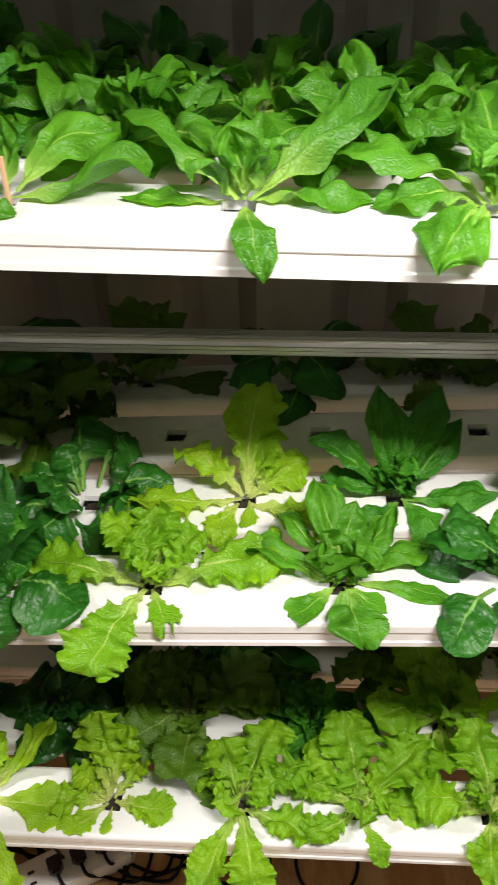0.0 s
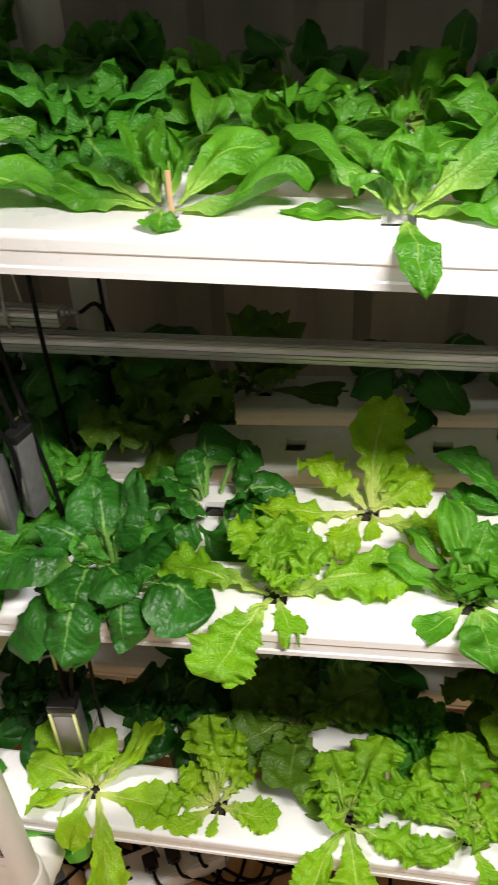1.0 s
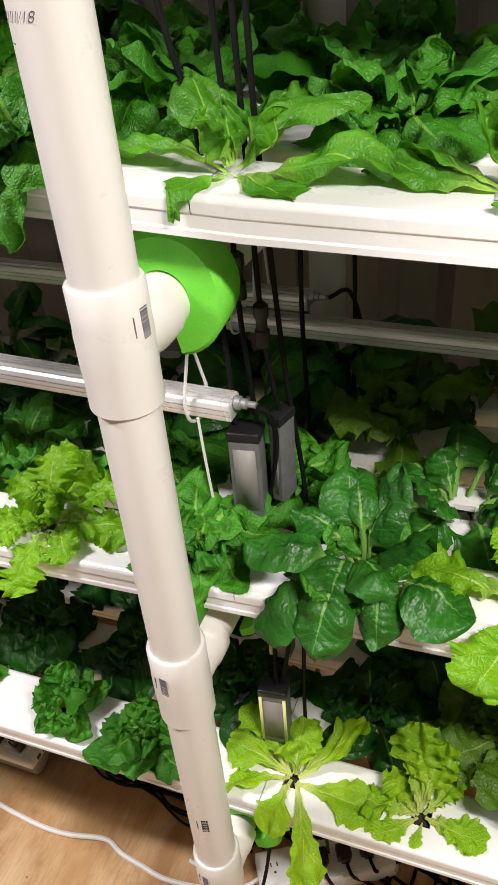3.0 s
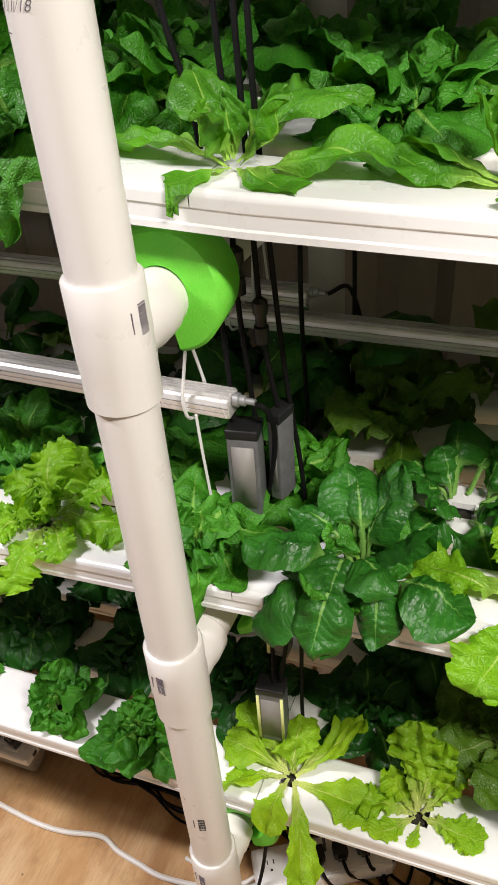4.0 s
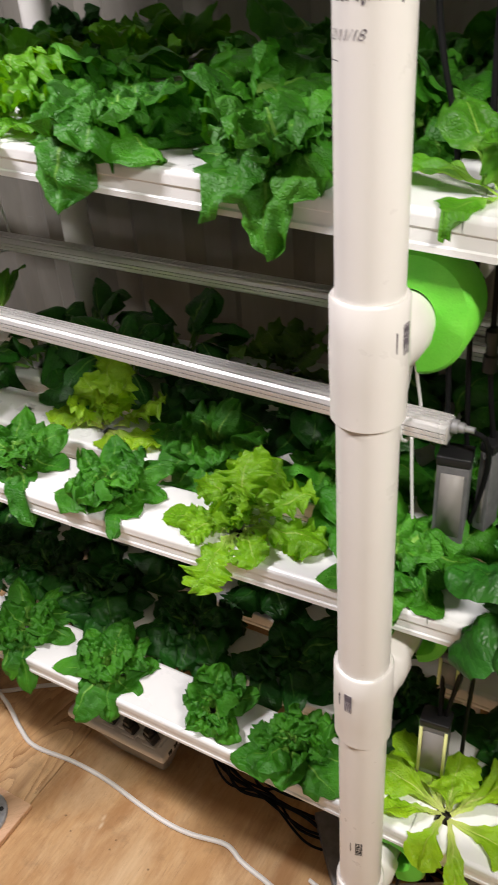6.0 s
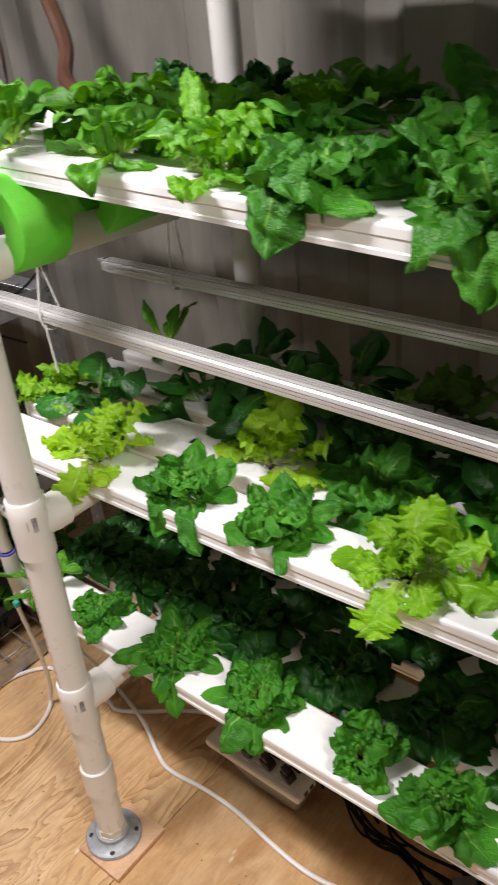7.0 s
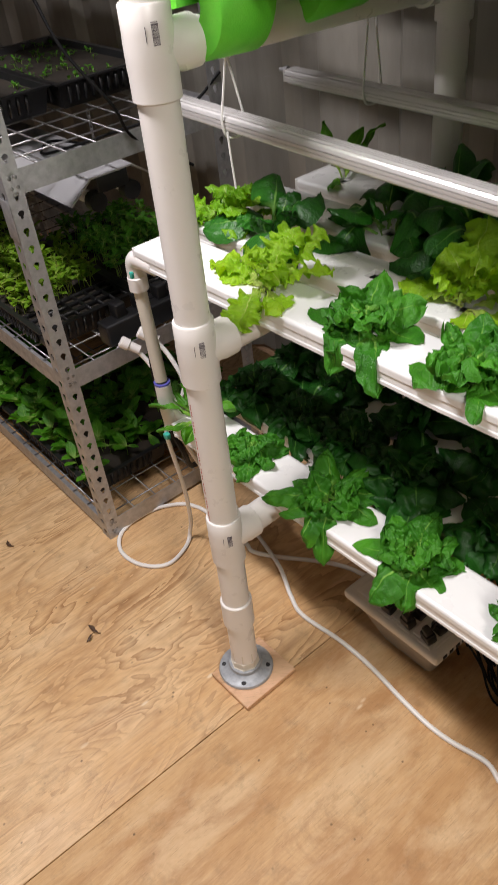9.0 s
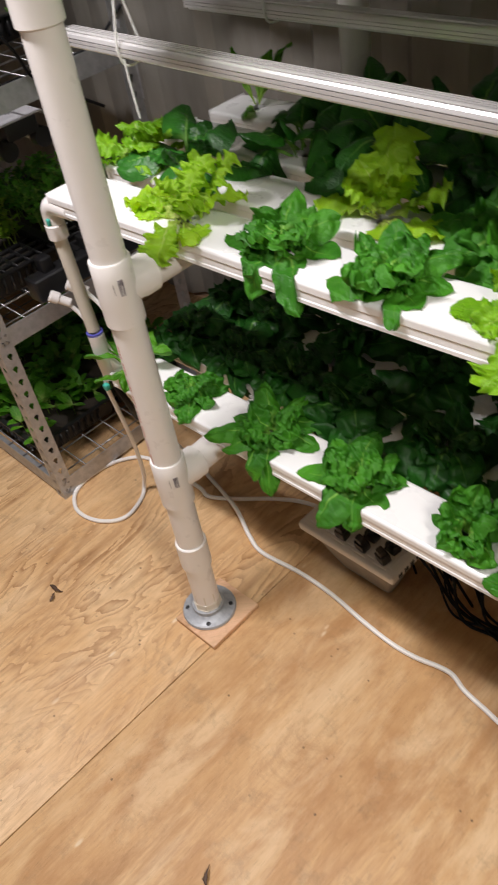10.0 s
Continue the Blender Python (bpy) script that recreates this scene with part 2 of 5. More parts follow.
L_YELLOW = leaf_material("yellow_lettuce_leaf", (0.365, 0.600, 0.019), (0.225, 0.455, 0.013), (0.46, 0.62, 0.07), (0.66, 0.72, 0.24), 0.0009, 0.44, 9.0, 190.0, 0.30, 0.32)
# Lettuce green darkened to olive, standing for shade under the upper channels.
L_LETTUCE_SHADE = leaf_material("shaded_lettuce_leaf", (0.105, 0.215, 0.012), (0.06, 0.145, 0.009), (0.15, 0.26, 0.03), (0.26, 0.35, 0.10), 0.0009, 0.45, 8.0, 190.0, 0.22, 0.32)
L_SAVOY = leaf_material("savoy_leaf", (0.080, 0.330, 0.013), (0.026, 0.155, 0.008), (0.11, 0.38, 0.03), (0.24, 0.48, 0.07), 0.0009, 0.48, 8.0, 230.0, 0.17, 0.20, 0.26)
L_MUSTARD = leaf_material("glossy_mustard_leaf", (0.036, 0.190, 0.014), (0.012, 0.088, 0.008), (0.08, 0.29, 0.03), (0.22, 0.44, 0.09), 0.0006, 0.38, 10.0, 130.0, 0.12, 0.36, 0.20)
# Back-row spinach: the rack's shade is put into a darker leaf green.
L_SAVOY_SHADE = leaf_material("shaded_savoy_leaf", (0.020, 0.128, 0.011), (0.008, 0.062, 0.006), (0.05, 0.22, 0.022), (0.16, 0.36, 0.07), 0.0005, 0.40, 9.0, 150.0, 0.10, 0.30, 0.20)
L_ROMAINE = leaf_material("romaine_leaf", (0.16, 0.43, 0.015), (0.085, 0.29, 0.011), (0.24, 0.50, 0.04), (0.56, 0.70, 0.22), 0.0009, 0.42, 8.0, 190.0, 0.28, 0.32)
L_MICRO = leaf_material("seedling_leaf", (0.10, 0.34, 0.014), (0.04, 0.18, 0.01), (0.2, 0.42, 0.04), (0.3, 0.46, 0.1), 0.0008, 0.45, 4.0, 200.0, 0.3)
L_MICRO_Y = leaf_material("pea_shoot_leaf", (0.27, 0.46, 0.02), (0.12, 0.27, 0.012), (0.34, 0.48, 0.05), (0.4, 0.5, 0.1), 0.0008, 0.45, 4.0, 200.0, 0.3)


# ---------------------------------------------------------------- building helpers
def set_parent(ob, parent):
    ob.parent = parent
    if parent.parent is None:
        ob.matrix_parent_inverse = parent.matrix_basis.inverted()


def thing(name, at, label, category, group="", kind=""):
    """An Empty at the base of a thing; its parts hang under it."""
    ob = new(name)
    ob.empty_display_size = 0.03
    ob.location = at
    ob.matrix_basis = Matrix.Translation(at)
    return tagged(ob, label, category, group, kind)


def finish(name, me, material, parent=None, label="", smooth=True):
    me.materials.append(material)
    if smooth:
        me.polygons.foreach_set("use_smooth", [True] * len(me.polygons))
    ob = new(name, me)
    if parent is not None:
        set_parent(ob, parent)
    if label:
        ob["label"] = label
    return ob


def part(name, bm, material, parent=None, label="", smooth=True, angle=40):
    me = bpy.data.meshes.new(name)
    bm.normal_update()
    if smooth:
        for e in bm.edges:
            if len(e.link_faces) == 2 and e.calc_face_angle(0) > radians(angle):
                e.smooth = False
    bm.to_mesh(me)
    bm.free()
    return finish(name, me, material, parent, label, smooth)


def raw(name, verts, faces, material, parent=None, label="", smooth=True):
    me = bpy.data.meshes.new(name)
    me.from_pydata(verts, [], faces)
    me.update()
    return finish(name, me, material, parent, label, smooth)


def add_box(bm, lo, hi, bevel=0.0, matrix=None):
    lo, hi = Vector(lo), Vector(hi)
    made = bmesh.ops.create_cube(bm, size=1.0)["verts"]
    for p in made:
        p.co = Vector([(a + b) / 2 + c * (b - a) for a, b, c in zip(lo, hi, p.co)])
    if bevel:
        edges = list({e for p in made for e in p.link_edges})
        made = list({p for f in bmesh.ops.bevel(bm, geom=edges, offset=bevel, segments=2, affect="EDGES", profile=0.6)["faces"] for p in f.verts} | {p for p in made if p.is_valid})
    if matrix is not None:
        bmesh.ops.transform(bm, matrix=matrix, verts=[p for p in made if p.is_valid])
    return made


def frame_axes(d):
    d = d.normalized()
    side = d.cross(Vector((0, 0, 1)) if abs(d.z) < 0.9 else Vector((0, 1, 0))).normalized()
    return side, side.cross(d).normalized()


def add_lathe(bm, base, direction, rings, n=24):
    """Rings of (distance along the axis, radius) round an axis, closed where the radius is 0."""
    base, d = Vector(base), Vector(direction).normalized()
    a, b = frame_axes(d)
    loops = []
    for h, r in rings:
        if r == 0:
            loops.append([bm.verts.new(base + d * h)])
        else:
            loops.append([bm.verts.new(base + d * h + (a * math.cos(2 * math.pi * i / n) + b * math.sin(2 * math.pi * i / n)) * r) for i in range(n)])
    for p, q in zip(loops, loops[1:]):
        for i in range(n):
            j = (i + 1) % n
            face = [p[i % len(p)], p[j % len(p)], q[j % len(q)], q[i % len(q)]]
            face = [v for k, v in enumerate(face) if v not in face[:k]]
            if len(face) > 2:
                bm.faces.new(face[::-1])


def smooth_path(points, steps=8):
    pts = [Vector(p) for p in points]
    pts = [pts[0] * 2 - pts[1]] + pts + [pts[-1] * 2 - pts[-2]]
    out = []
    for p0, p1, p2, p3 in zip(pts, pts[1:], pts[2:], pts[3:]):
        for k in range(steps):
            t = k / steps
            out.append(0.5 * (2 * p1 + (p2 - p0) * t + (2 * p0 - 5 * p1 + 4 * p2 - p3) * t * t + (3 * p1 - p0 - 3 * p2 + p3) * t ** 3))
    return out + [pts[-2]]


def add_tube(bm, points, r, n=10, steps=8):
    path = smooth_path(points, steps) if steps else [Vector(p) for p in points]
    a, b = frame_axes(path[1] - path[0])
    loops = []
    for i, p in enumerate(path):
        d = (path[min(i + 1, len(path) - 1)] - path[max(i - 1, 0)]).normalized()
        a = (a - d * a.dot(d)).normalized()
        b = d.cross(a)
        loops.append([bm.verts.new(p + (a * math.cos(2 * math.pi * k / n) + b * math.sin(2 * math.pi * k / n)) * r) for k in range(n)])
    for p, q in zip(loops, loops[1:]):
        for i in range(n):
            bm.faces.new([p[i], p[(i + 1) % n], q[(i + 1) % n], q[i]])
    bm.faces.new(loops[0][::-1]), bm.faces.new(loops[-1])


def tube_part(name, points, r, material, parent=None, label="", n=10, steps=8):
    bm = bmesh.new()
    add_tube(bm, points, r, n, steps)
    return part(name, bm, material, parent, label)


def box_part(name, lo, hi, material, parent=None, label="", bevel=0.002, matrix=None):
    bm = bmesh.new()
    add_box(bm, lo, hi, bevel, matrix)
    return part(name, bm, material, parent, label, angle=60)


def lathe_part(name, base, direction, rings, material, parent=None, label="", n=24):
    bm = bmesh.new()
    add_lathe(bm, base, direction, rings, n)
    return part(name, bm, material, parent, label)


# ---------------------------------------------------------------- the container
X0, X1, Y0, Y1, CEIL = -4.2, 2.2, -1.02, 1.36, 2.42


def corrugated(name, length, matrix, material):
    """A sheet wall with trapezoid ribs, 4 cm thick, that stands on the floor and faces its local -y."""
    pitch, depth, thick = 0.278, 0.032, 0.04
    xs, x = [(0.0, 0.0)], 0.0
    while x < length:
        xs += [(x + 0.07, 0.0), (x + 0.105, depth), (x + 0.175, depth), (x + 0.21, 0.0)]
        x += pitch
    verts, faces = [], []
    for px, py in xs:
        verts += [(px, py, 0), (px, py, CEIL), (px, py + thick, 0), (px, py + thick, CEIL)]
    for i in range(len(xs) - 1):
        a, b = 4 * i, 4 * i + 4
        faces += [(a, b, b + 1, a + 1), (a + 2, a + 3, b + 3, b + 2), (a + 1, b + 1, b + 3, a + 3), (a, a + 2, b + 2, b)]
    ob = raw(name, verts, faces, material, smooth=False)
    ob.matrix_basis = matrix
    return tagged(ob, "grey ribbed metal sheet wall of a container", "wall", kind="structure")


corrugated("wall_north", X1 - X0, pose(X0, Y1, 0), M_WALL)
corrugated("wall_south", X1 - X0, pose(X1, Y0, 0, 0, 0, 180), M_WALL_BOUNCE)
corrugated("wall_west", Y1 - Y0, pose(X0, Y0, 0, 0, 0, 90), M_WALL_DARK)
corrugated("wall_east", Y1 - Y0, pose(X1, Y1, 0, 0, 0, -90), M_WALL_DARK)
bm = bmesh.new()
add_box(bm, (X0 - 0.05, Y0 - 0.05, CEIL), (X1 + 0.05, Y1 + 0.05, CEIL + 0.05))
tagged(part("ceiling", bm, M_CEIL, smooth=False), "plain ceiling out of view, dark to cut bounced light", "ceiling", kind="structure")
bm = bmesh.new()
add_box(bm, (X0 - 0.05, Y0 - 0.05, -0.06), (X1 + 0.05, Y1 + 0.05, -0.018))
floor = tagged(part("floor", bm, M_PLANK, smooth=False), "plywood floor of large tan sheets with dark grain", "floor", kind="structure")


def ceiling_lamp(x, y, z):
    t = thing("ceiling_lamp", (x, y, z), "long white fluorescent strip lamp hung under the ceiling", "lamp", "ceiling lamps")
    box_part("housing", (x - 0.33, y - 0.07, z + 0.012), (x + 0.33, y + 0.07, z + 0.075), M_LID, t)
    for dx in (-0.25, 0.25):
        lathe_part("rod", (x + dx, y, z + 0.07), (0, 0, 1), [(0, 0), (0, .006), (CEIL - z - 0.07, .006), (CEIL - z - 0.07, 0)], M_STEEL, t, n=10)


for x, y, z, watts, blue in LAMPS:
    ceiling_lamp(x, y, z)

# ---------------------------------------------------------------- growing channels
CH_H, CH_W = 0.036, 0.105
ROWS_Y = (0.6155, 0.757, 0.899, 1.041)
X_LEFT = {"top": -1.70, "mid": -1.735, "low": -1.72, "shade_tier": -1.42}
X_RIGHT = 1.0
JOINT = -0.495


def base_z(tier, x):
    """Underside of the channels, which slope a little to their drains."""
    if tier == "top":
        return 1.339 - 0.020 * x if x > -0.45 else 1.348 - 0.052 * (x + 0.45)
    if tier == "mid":
        return 0.927 + 0.051 * x if x > -1.0 else 0.876 + 0.025 * (x + 1.0)
    if tier == "low":
        return 0.479 + 0.023 * x
    # height of the unseen tier, set by the shadow it throws
    return 1.68


def top_z(tier, x):
    return base_z(tier, x) + CH_H


def extrude(profile, xs, tier, closed=True):
    """A profile of (y, height over the underside) carried along the channel."""
    verts = [(x, y, base_z(tier, x) + h) for x in xs for y, h in profile]
    n = len(profile)
    faces = []
    for i in range(len(xs) - 1):
        for k in range(n if closed else n - 1):
            j = (k + 1) % n
            faces.append((i * n + k, i * n + j, (i + 1) * n + j, (i + 1) * n + k))
    return verts, faces


def growing_channel(tier, row, holes):
    yc = ROWS_Y[row]
    yf, yb, H = yc - CH_W / 2, yc + CH_W / 2, CH_H
    x0, x1 = X_LEFT[tier], X_RIGHT
    t = thing("growing_channel", (x0, yc, base_z(tier, x0)), "white plastic hydroponic growing channel with square planting holes", "growing channel", "growing channels")
    spans = [(x0, JOINT - 0.0005), (JOINT + 0.0005, x1)] if tier != "shade_tier" else [(x0, x1)]
    for a, b in spans:
        inner = sorted(h for h in holes if a + 0.03 < h < b - 0.03)
        xs = sorted({a, b, *[q for q in (-1.0, -0.45) if a < q < b], *[h - 0.0135 for h in inner], *[h + 0.0135 for h in inner]})
        ys = [yf + 0.006, yc - 0.0135, yc + 0.0135, yb - 0.006]
        verts = [(x, y, base_z(tier, x) + H) for x in xs for y in ys]
        faces = []
        for i in range(len(xs) - 1):
            mid = (xs[i] + xs[i + 1]) / 2
            for k in range(3):
                if k == 1 and any(abs(mid - h) < 0.01 for h in inner):
                    continue
                faces.append((i * 4 + k, (i + 1) * 4 + k, (i + 1) * 4 + k + 1, i * 4 + k + 1))
        for lip in ([(yf + 0.006, H), (yf + 0.0025, H - 0.0012), (yf + 0.0006, H - 0.003), (yf, H - 0.006), (yf, H - 0.0145), (yf + 0.0022, H - 0.0172)],
                    [(yb - 0.0022, H - 0.0172), (yb, H - 0.0145), (yb, H - 0.006), (yb - 0.0006, H - 0.003), (yb - 0.0025, H - 0.0012), (yb - 0.006, H)]):
            v2, f2 = extrude(lip, xs, tier, False)
            o = len(verts)
            verts += v2
            faces += [tuple(o + q for q in f[::-1]) for f in f2]
        for h in inner:  # rims of the planting holes
            o = len(verts)
            for dz in (0.0, -0.008):
                verts += [(h + sx * 0.0135, yc + sy * 0.0135, base_z(tier, h) + H + dz) for sx, sy in ((-1, -1), (1, -1), (1, 1), (-1, 1))]
            faces += [(o + k, o + 4 + k, o + 4 + (k + 1) % 4, o + (k + 1) % 4) for k in range(4)]
        ob = raw("lid", verts, faces, M_LID, t, smooth=False)
        for p in ob.data.polygons:
            p.use_smooth = abs(p.normal.x) < 0.5 and 0.05 < abs(p.normal.y) < 0.999
    w = 0.0025
    outer = [(yf + 0.0018, H - 0.012), (yf + 0.0018, 0.008), (yf + 0.0003, 0.0062), (yf + 0.0003, 0.0005), (yb - 0.0003, 0.0005), (yb - 0.0003, 0.0062), (yb - 0.0018, 0.008), (yb - 0.0018, H - 0.012)]
    inside = [(yb - 0.0035 - w, H - 0.012), (yb - 0.0035 - w, 0.0035), (yf + 0.0035 + w, 0.0035), (yf + 0.0035 + w, H - 0.012)]
    verts, faces = extrude(outer + inside, [x0, -1.0, JOINT, -0.45, x1], tier)
    raw("body", verts, [f[::-1] for f in faces], M_LID, t, smooth=False)
    for name, x, s in (("end_cap", x0, -1), ("end_cap", x1, 1)):
        z = base_z(tier, x)
        box_part(name, (min(x, x + s * 0.004), yf - 0.001, z), (max(x, x + s * 0.004), yb + 0.001, z + H + 0.0015), M_LID, t, bevel=0.0012)


# ---------------------------------------------------------------- plants
PROFILE = {  # half width along the blade
    "chicory": ((0, .16, .36, .56, .74, .89, 1), (.20, .34, .64, .95, .94, .46, .02)),
    "smooth": ((0, .20, .40, .58, .74, .90, .97, 1), (.15, .20, .50, .88, 1, .80, .50, .22)),
    "lettuce": ((0, .18, .36, .55, .72, .88, .96, 1), (.18, .28, .58, .92, 1, .84, .60, .28)),
    "savoy": ((0, .08, .25, .46, .70, .90, 1), (.25, .80, 1, 1, .88, .56, .10)),
    "dark": ((0, .06, .22, .46, .70, .86, .95, 1), (.24, .68, .96, 1.04, 1.0, .82, .54, .20)),
}
STALK = {"smooth": 0.10, "chicory": 0.10, "lettuce": 0.10, "savoy": 0.24, "dark": 0.34}
#        fold  curl  ruffle waves lobes teeth quilt puffs
FORM = {
    "chicory": (0.50, 0.34, 0.08, 2.4, 0.020, 0.04, 0.004, 0.036),
    "smooth": (0.12, 0.06, 0.08, 2.4, 0.12, 0.14, 0.010, 0.020),
    "lettuce": (0.18, 0.16, 0.22, 5.2, 0.10, 0.14, 0.016, 0.030),
    "savoy": (0.10, 0.58, 0.040, 2.2, 0.006, 0.00, 0.024, 0.028),
    "dark": (0.03, 0.80, 0.024, 2.0, 0.006, 0.00, 0.048, 0.018),
}
BASE_FORM = {"head": "savoy", "pale": "smooth", "romaine": "lettuce", "yellow": "lettuce", "olive": "lettuce", "deep": "chicory", "night": "savoy"}
# deep: chicory in the darker savoy green, which stands for shade on it
LEAF_MATERIAL = {"night": L_SAVOY_SHADE, "chicory": L_CHICORY, "lettuce": L_LETTUCE, "yellow": L_YELLOW, "savoy": L_SAVOY, "dark": L_MUSTARD, "deep": L_SAVOY, "olive": L_LETTUCE_SHADE, "romaine": L_ROMAINE, "pale": L_YELLOW, "head": L_SAVOY}
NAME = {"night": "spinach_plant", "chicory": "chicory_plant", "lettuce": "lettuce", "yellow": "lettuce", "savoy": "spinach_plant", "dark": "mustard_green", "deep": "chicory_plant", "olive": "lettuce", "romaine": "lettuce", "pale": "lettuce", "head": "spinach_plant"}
LABEL = {
    "night": "spinach rosette from a channel hole, green darkened for the shade there",
    "chicory": "bright green leaf chicory with long smooth pointed leaves",
    "lettuce": "light green frilly leaf lettuce growing from a channel hole",
    "yellow": "yellow-green frilly leaf lettuce growing from a channel hole",
    "savoy": "crinkled deep green spinach rosette growing from a channel hole",
    "dark": "glossy dark green mustard with rounded veined leaves",
    "olive": "leaf lettuce under the channels above, green darkened to olive for shade",
    "head": "tall crinkled green spinach with broad upright leaves",
    "pale": "pale yellow-green lettuce with spread notched leaves",
    "romaine": "upright green romaine lettuce with pale stalks",
    "deep": "chicory with upright pointed leaves, green darkened for shade",
}
DETAIL = ((38, 19), (28, 15), (20, 11), (18, 9))


def leaf(plant, kind, at, az, L, W, e0, e1, tier, rng, row=0, roll=0.0, name="leaf"):
    """A blade on its stalk: e0 is the stalk's slope, e1 the blade's end, roll tips it sideways."""
    form = BASE_FORM.get(kind, kind)
    fold, curl, ruffle, waves, lobes, teeth, quilt, puffs = FORM[form]
    nu, nv = DETAIL[row]
    if form == "lettuce" and row == 0:
        nu, nv = 64, 21
    elif form in ("savoy", "dark") and row == 0:
        nu, nv = 50, 23
    elif form == "savoy" and tier == "top":
        nu, nv = 40, 19
    young = e0 > 30 and L < (0.085 if form == "savoy" else 0.075)
    pet = STALK[form] * rng.uniform(0.8, 1.25) * (0.6 if young else 1.0)
    s, v = np.linspace(0, 1, nu), np.linspace(-1, 1, nv)
    b = np.clip((s - pet) / (1 - pet), 0, 1)
    if form in ("dark", "savoy"):
        q = np.clip((s - pet * 0.6) / (pet * 0.8 + 0.12), 0, 1)
        mid = e1 + (e0 - e1) * 0.38
        th = e0 + (mid - e0) * q * q * (3 - 2 * q) + (e1 - mid) * b ** 1.2
    else:
        th = e0 + (e1 - e0) * s ** rng.uniform(0.9, 2.2)
    th = np.radians(th + rng.uniform(-13, 13) * np.sin(s * 6 + rng.uniform(0, 6)) + rng.uniform(-35, 12) * np.maximum(0, b - 0.7) / 0.3)
    step = L / (nu - 1)
    cx = np.concatenate(([0], np.cumsum(np.cos(th[:-1]) * step)))
    cz = np.concatenate(([0], np.cumsum(np.sin(th[:-1]) * step)))
    hw = np.where(s < pet, 0.10, np.interp(b, *PROFILE[form]))
    hw = np.convolve(np.pad(hw, 1, mode="edge"), (0.25, 0.5, 0.25), "valid") * W / 2
    bend = rng.uniform(-0.20, 0.20) * L
    twist = rng.uniform(-0.55, 0.55)
    fold, curl = fold * rng.uniform(-0.4, 2.2), curl * rng.uniform(0.4, 1.5)
    if young:
        puffs, quilt, curl, fold = puffs * 2.0, quilt * (2.8 if form == "savoy" else 1.3), curl * 0.6, abs(fold) + 0.25
    ph = [rng.uniform(0, 6.28) for _ in range(8)]
    S, V = np.meshgrid(s, v, indexing="ij")
    B = np.repeat(b[:, None], nv, 1)
    A = np.abs(V)
    out = np.minimum(1, B * 6)
    HW = np.repeat(hw[:, None], nv, 1)
    side = np.where(V > 0, ph[2], ph[3])
    edge = lobes * (np.sin(B * 11 + side) + 0.6 * np.sin(B * 23 + 2 * side) + 0.5 * np.sin(B * 41 + 3 * side))
    saw = np.abs(((B * (waves * 3.2) + 0.25 * np.sin(B * 17 + side) + side) % 1.0) - 0.5) * 2 - 0.5
    HW = HW * (1 + out * A ** 2 * (edge + teeth * saw * (A > 0.85)))
    Y = V * HW
    up = HW * (fold * A * (0.5 + 0.7 * B) - curl * A ** 2.2 * 1.2)
    up = up + out * ruffle * W * 0.5 * A ** 2.0 * np.sin(6.283 * waves * B * (1 + 0.12 * np.sin(side)) + side)
    up = up + out * ruffle * W * 0.22 * A ** 3 * np.sin(6.283 * waves * 2.3 * B + 2 * side)
    # the blade bulges between its veins
    cells = max(4, round(L * (1 - pet) / 0.0095))
    along = np.abs(np.sin(math.pi * (cells * B - 2.0 * A + 0.35 * np.sin(5 * A + side)))) ** 0.7
    across = np.abs(np.sin(math.pi * (A * max(1.5, W / 0.022) + 0.25 * np.sin(9 * B + side)))) ** 0.6
    up = up + out * quilt * W * along * (0.35 + 0.65 * across) * (1 - 0.8 * A ** 4)
    for _ in range(9):  # larger waves of the blade
        a, f = rng.uniform(0, 3.14), rng.uniform(0.8, 4.5)
        up = up + out * puffs * W * (1.8 / (1 + 0.5 * f)) * np.sin(6.283 * f * (B * math.cos(a) + V * 0.45 * math.sin(a)) + rng.uniform(0, 6.28))
    up = up - 0.012 * W * np.exp(-(V / 0.10) ** 2) * out
    tw = radians(roll) * np.minimum(1, S * 3) + twist * S
    yy = Y * np.cos(tw) - up * np.sin(tw) + bend * S ** 2
    nn = Y * np.sin(tw) + up * np.cos(tw)
    TH = np.repeat(th[:, None], nv, 1)
    px = np.repeat(cx[:, None], nv, 1) - np.sin(TH) * nn
    pz = np.repeat(cz[:, None], nv, 1) + np.cos(TH) * nn
    ca, sa = math.cos(radians(az)), math.sin(radians(az))
    P = np.stack([at[0] + px * ca - yy * sa, at[1] + px * sa + yy * ca, at[2] + pz], -1).reshape(-1, 3)
    # blades that sink lie on the channel
    ground = np.array([top_z(tier, q) for q in P[:, 0]]) + 0.0025
    over = np.zeros(len(P), bool)
    for yc in ROWS_Y:
        over |= np.abs(P[:, 1] - yc) < CH_W / 2 + 0.003
    low = over & (P[:, 2] < ground) & (P[:, 2] > ground - 0.035)
    P[low, 2] = ground[low] + 0.001 * np.sin(P[low, 0] * 300)
    faces = [(i * nv + k, (i + 1) * nv + k, (i + 1) * nv + k + 1, i * nv + k + 1) for i in range(nu - 1) for k in range(nv - 1)]
    me = bpy.data.meshes.new(name)
    me.from_pydata(P.tolist(), [], faces)
    uv = me.uv_layers.new(name="leaf")
    idx = np.empty(len(me.loops), np.int32)
    me.loops.foreach_get("vertex_index", idx)
    T = np.where(S < pet, S / pet * 0.10, 0.10 + 0.90 * B)
    uv.data.foreach_set("uv", np.stack([T.reshape(-1)[idx], V.reshape(-1)[idx]], -1).astype(np.float32).reshape(-1))
    me.update()
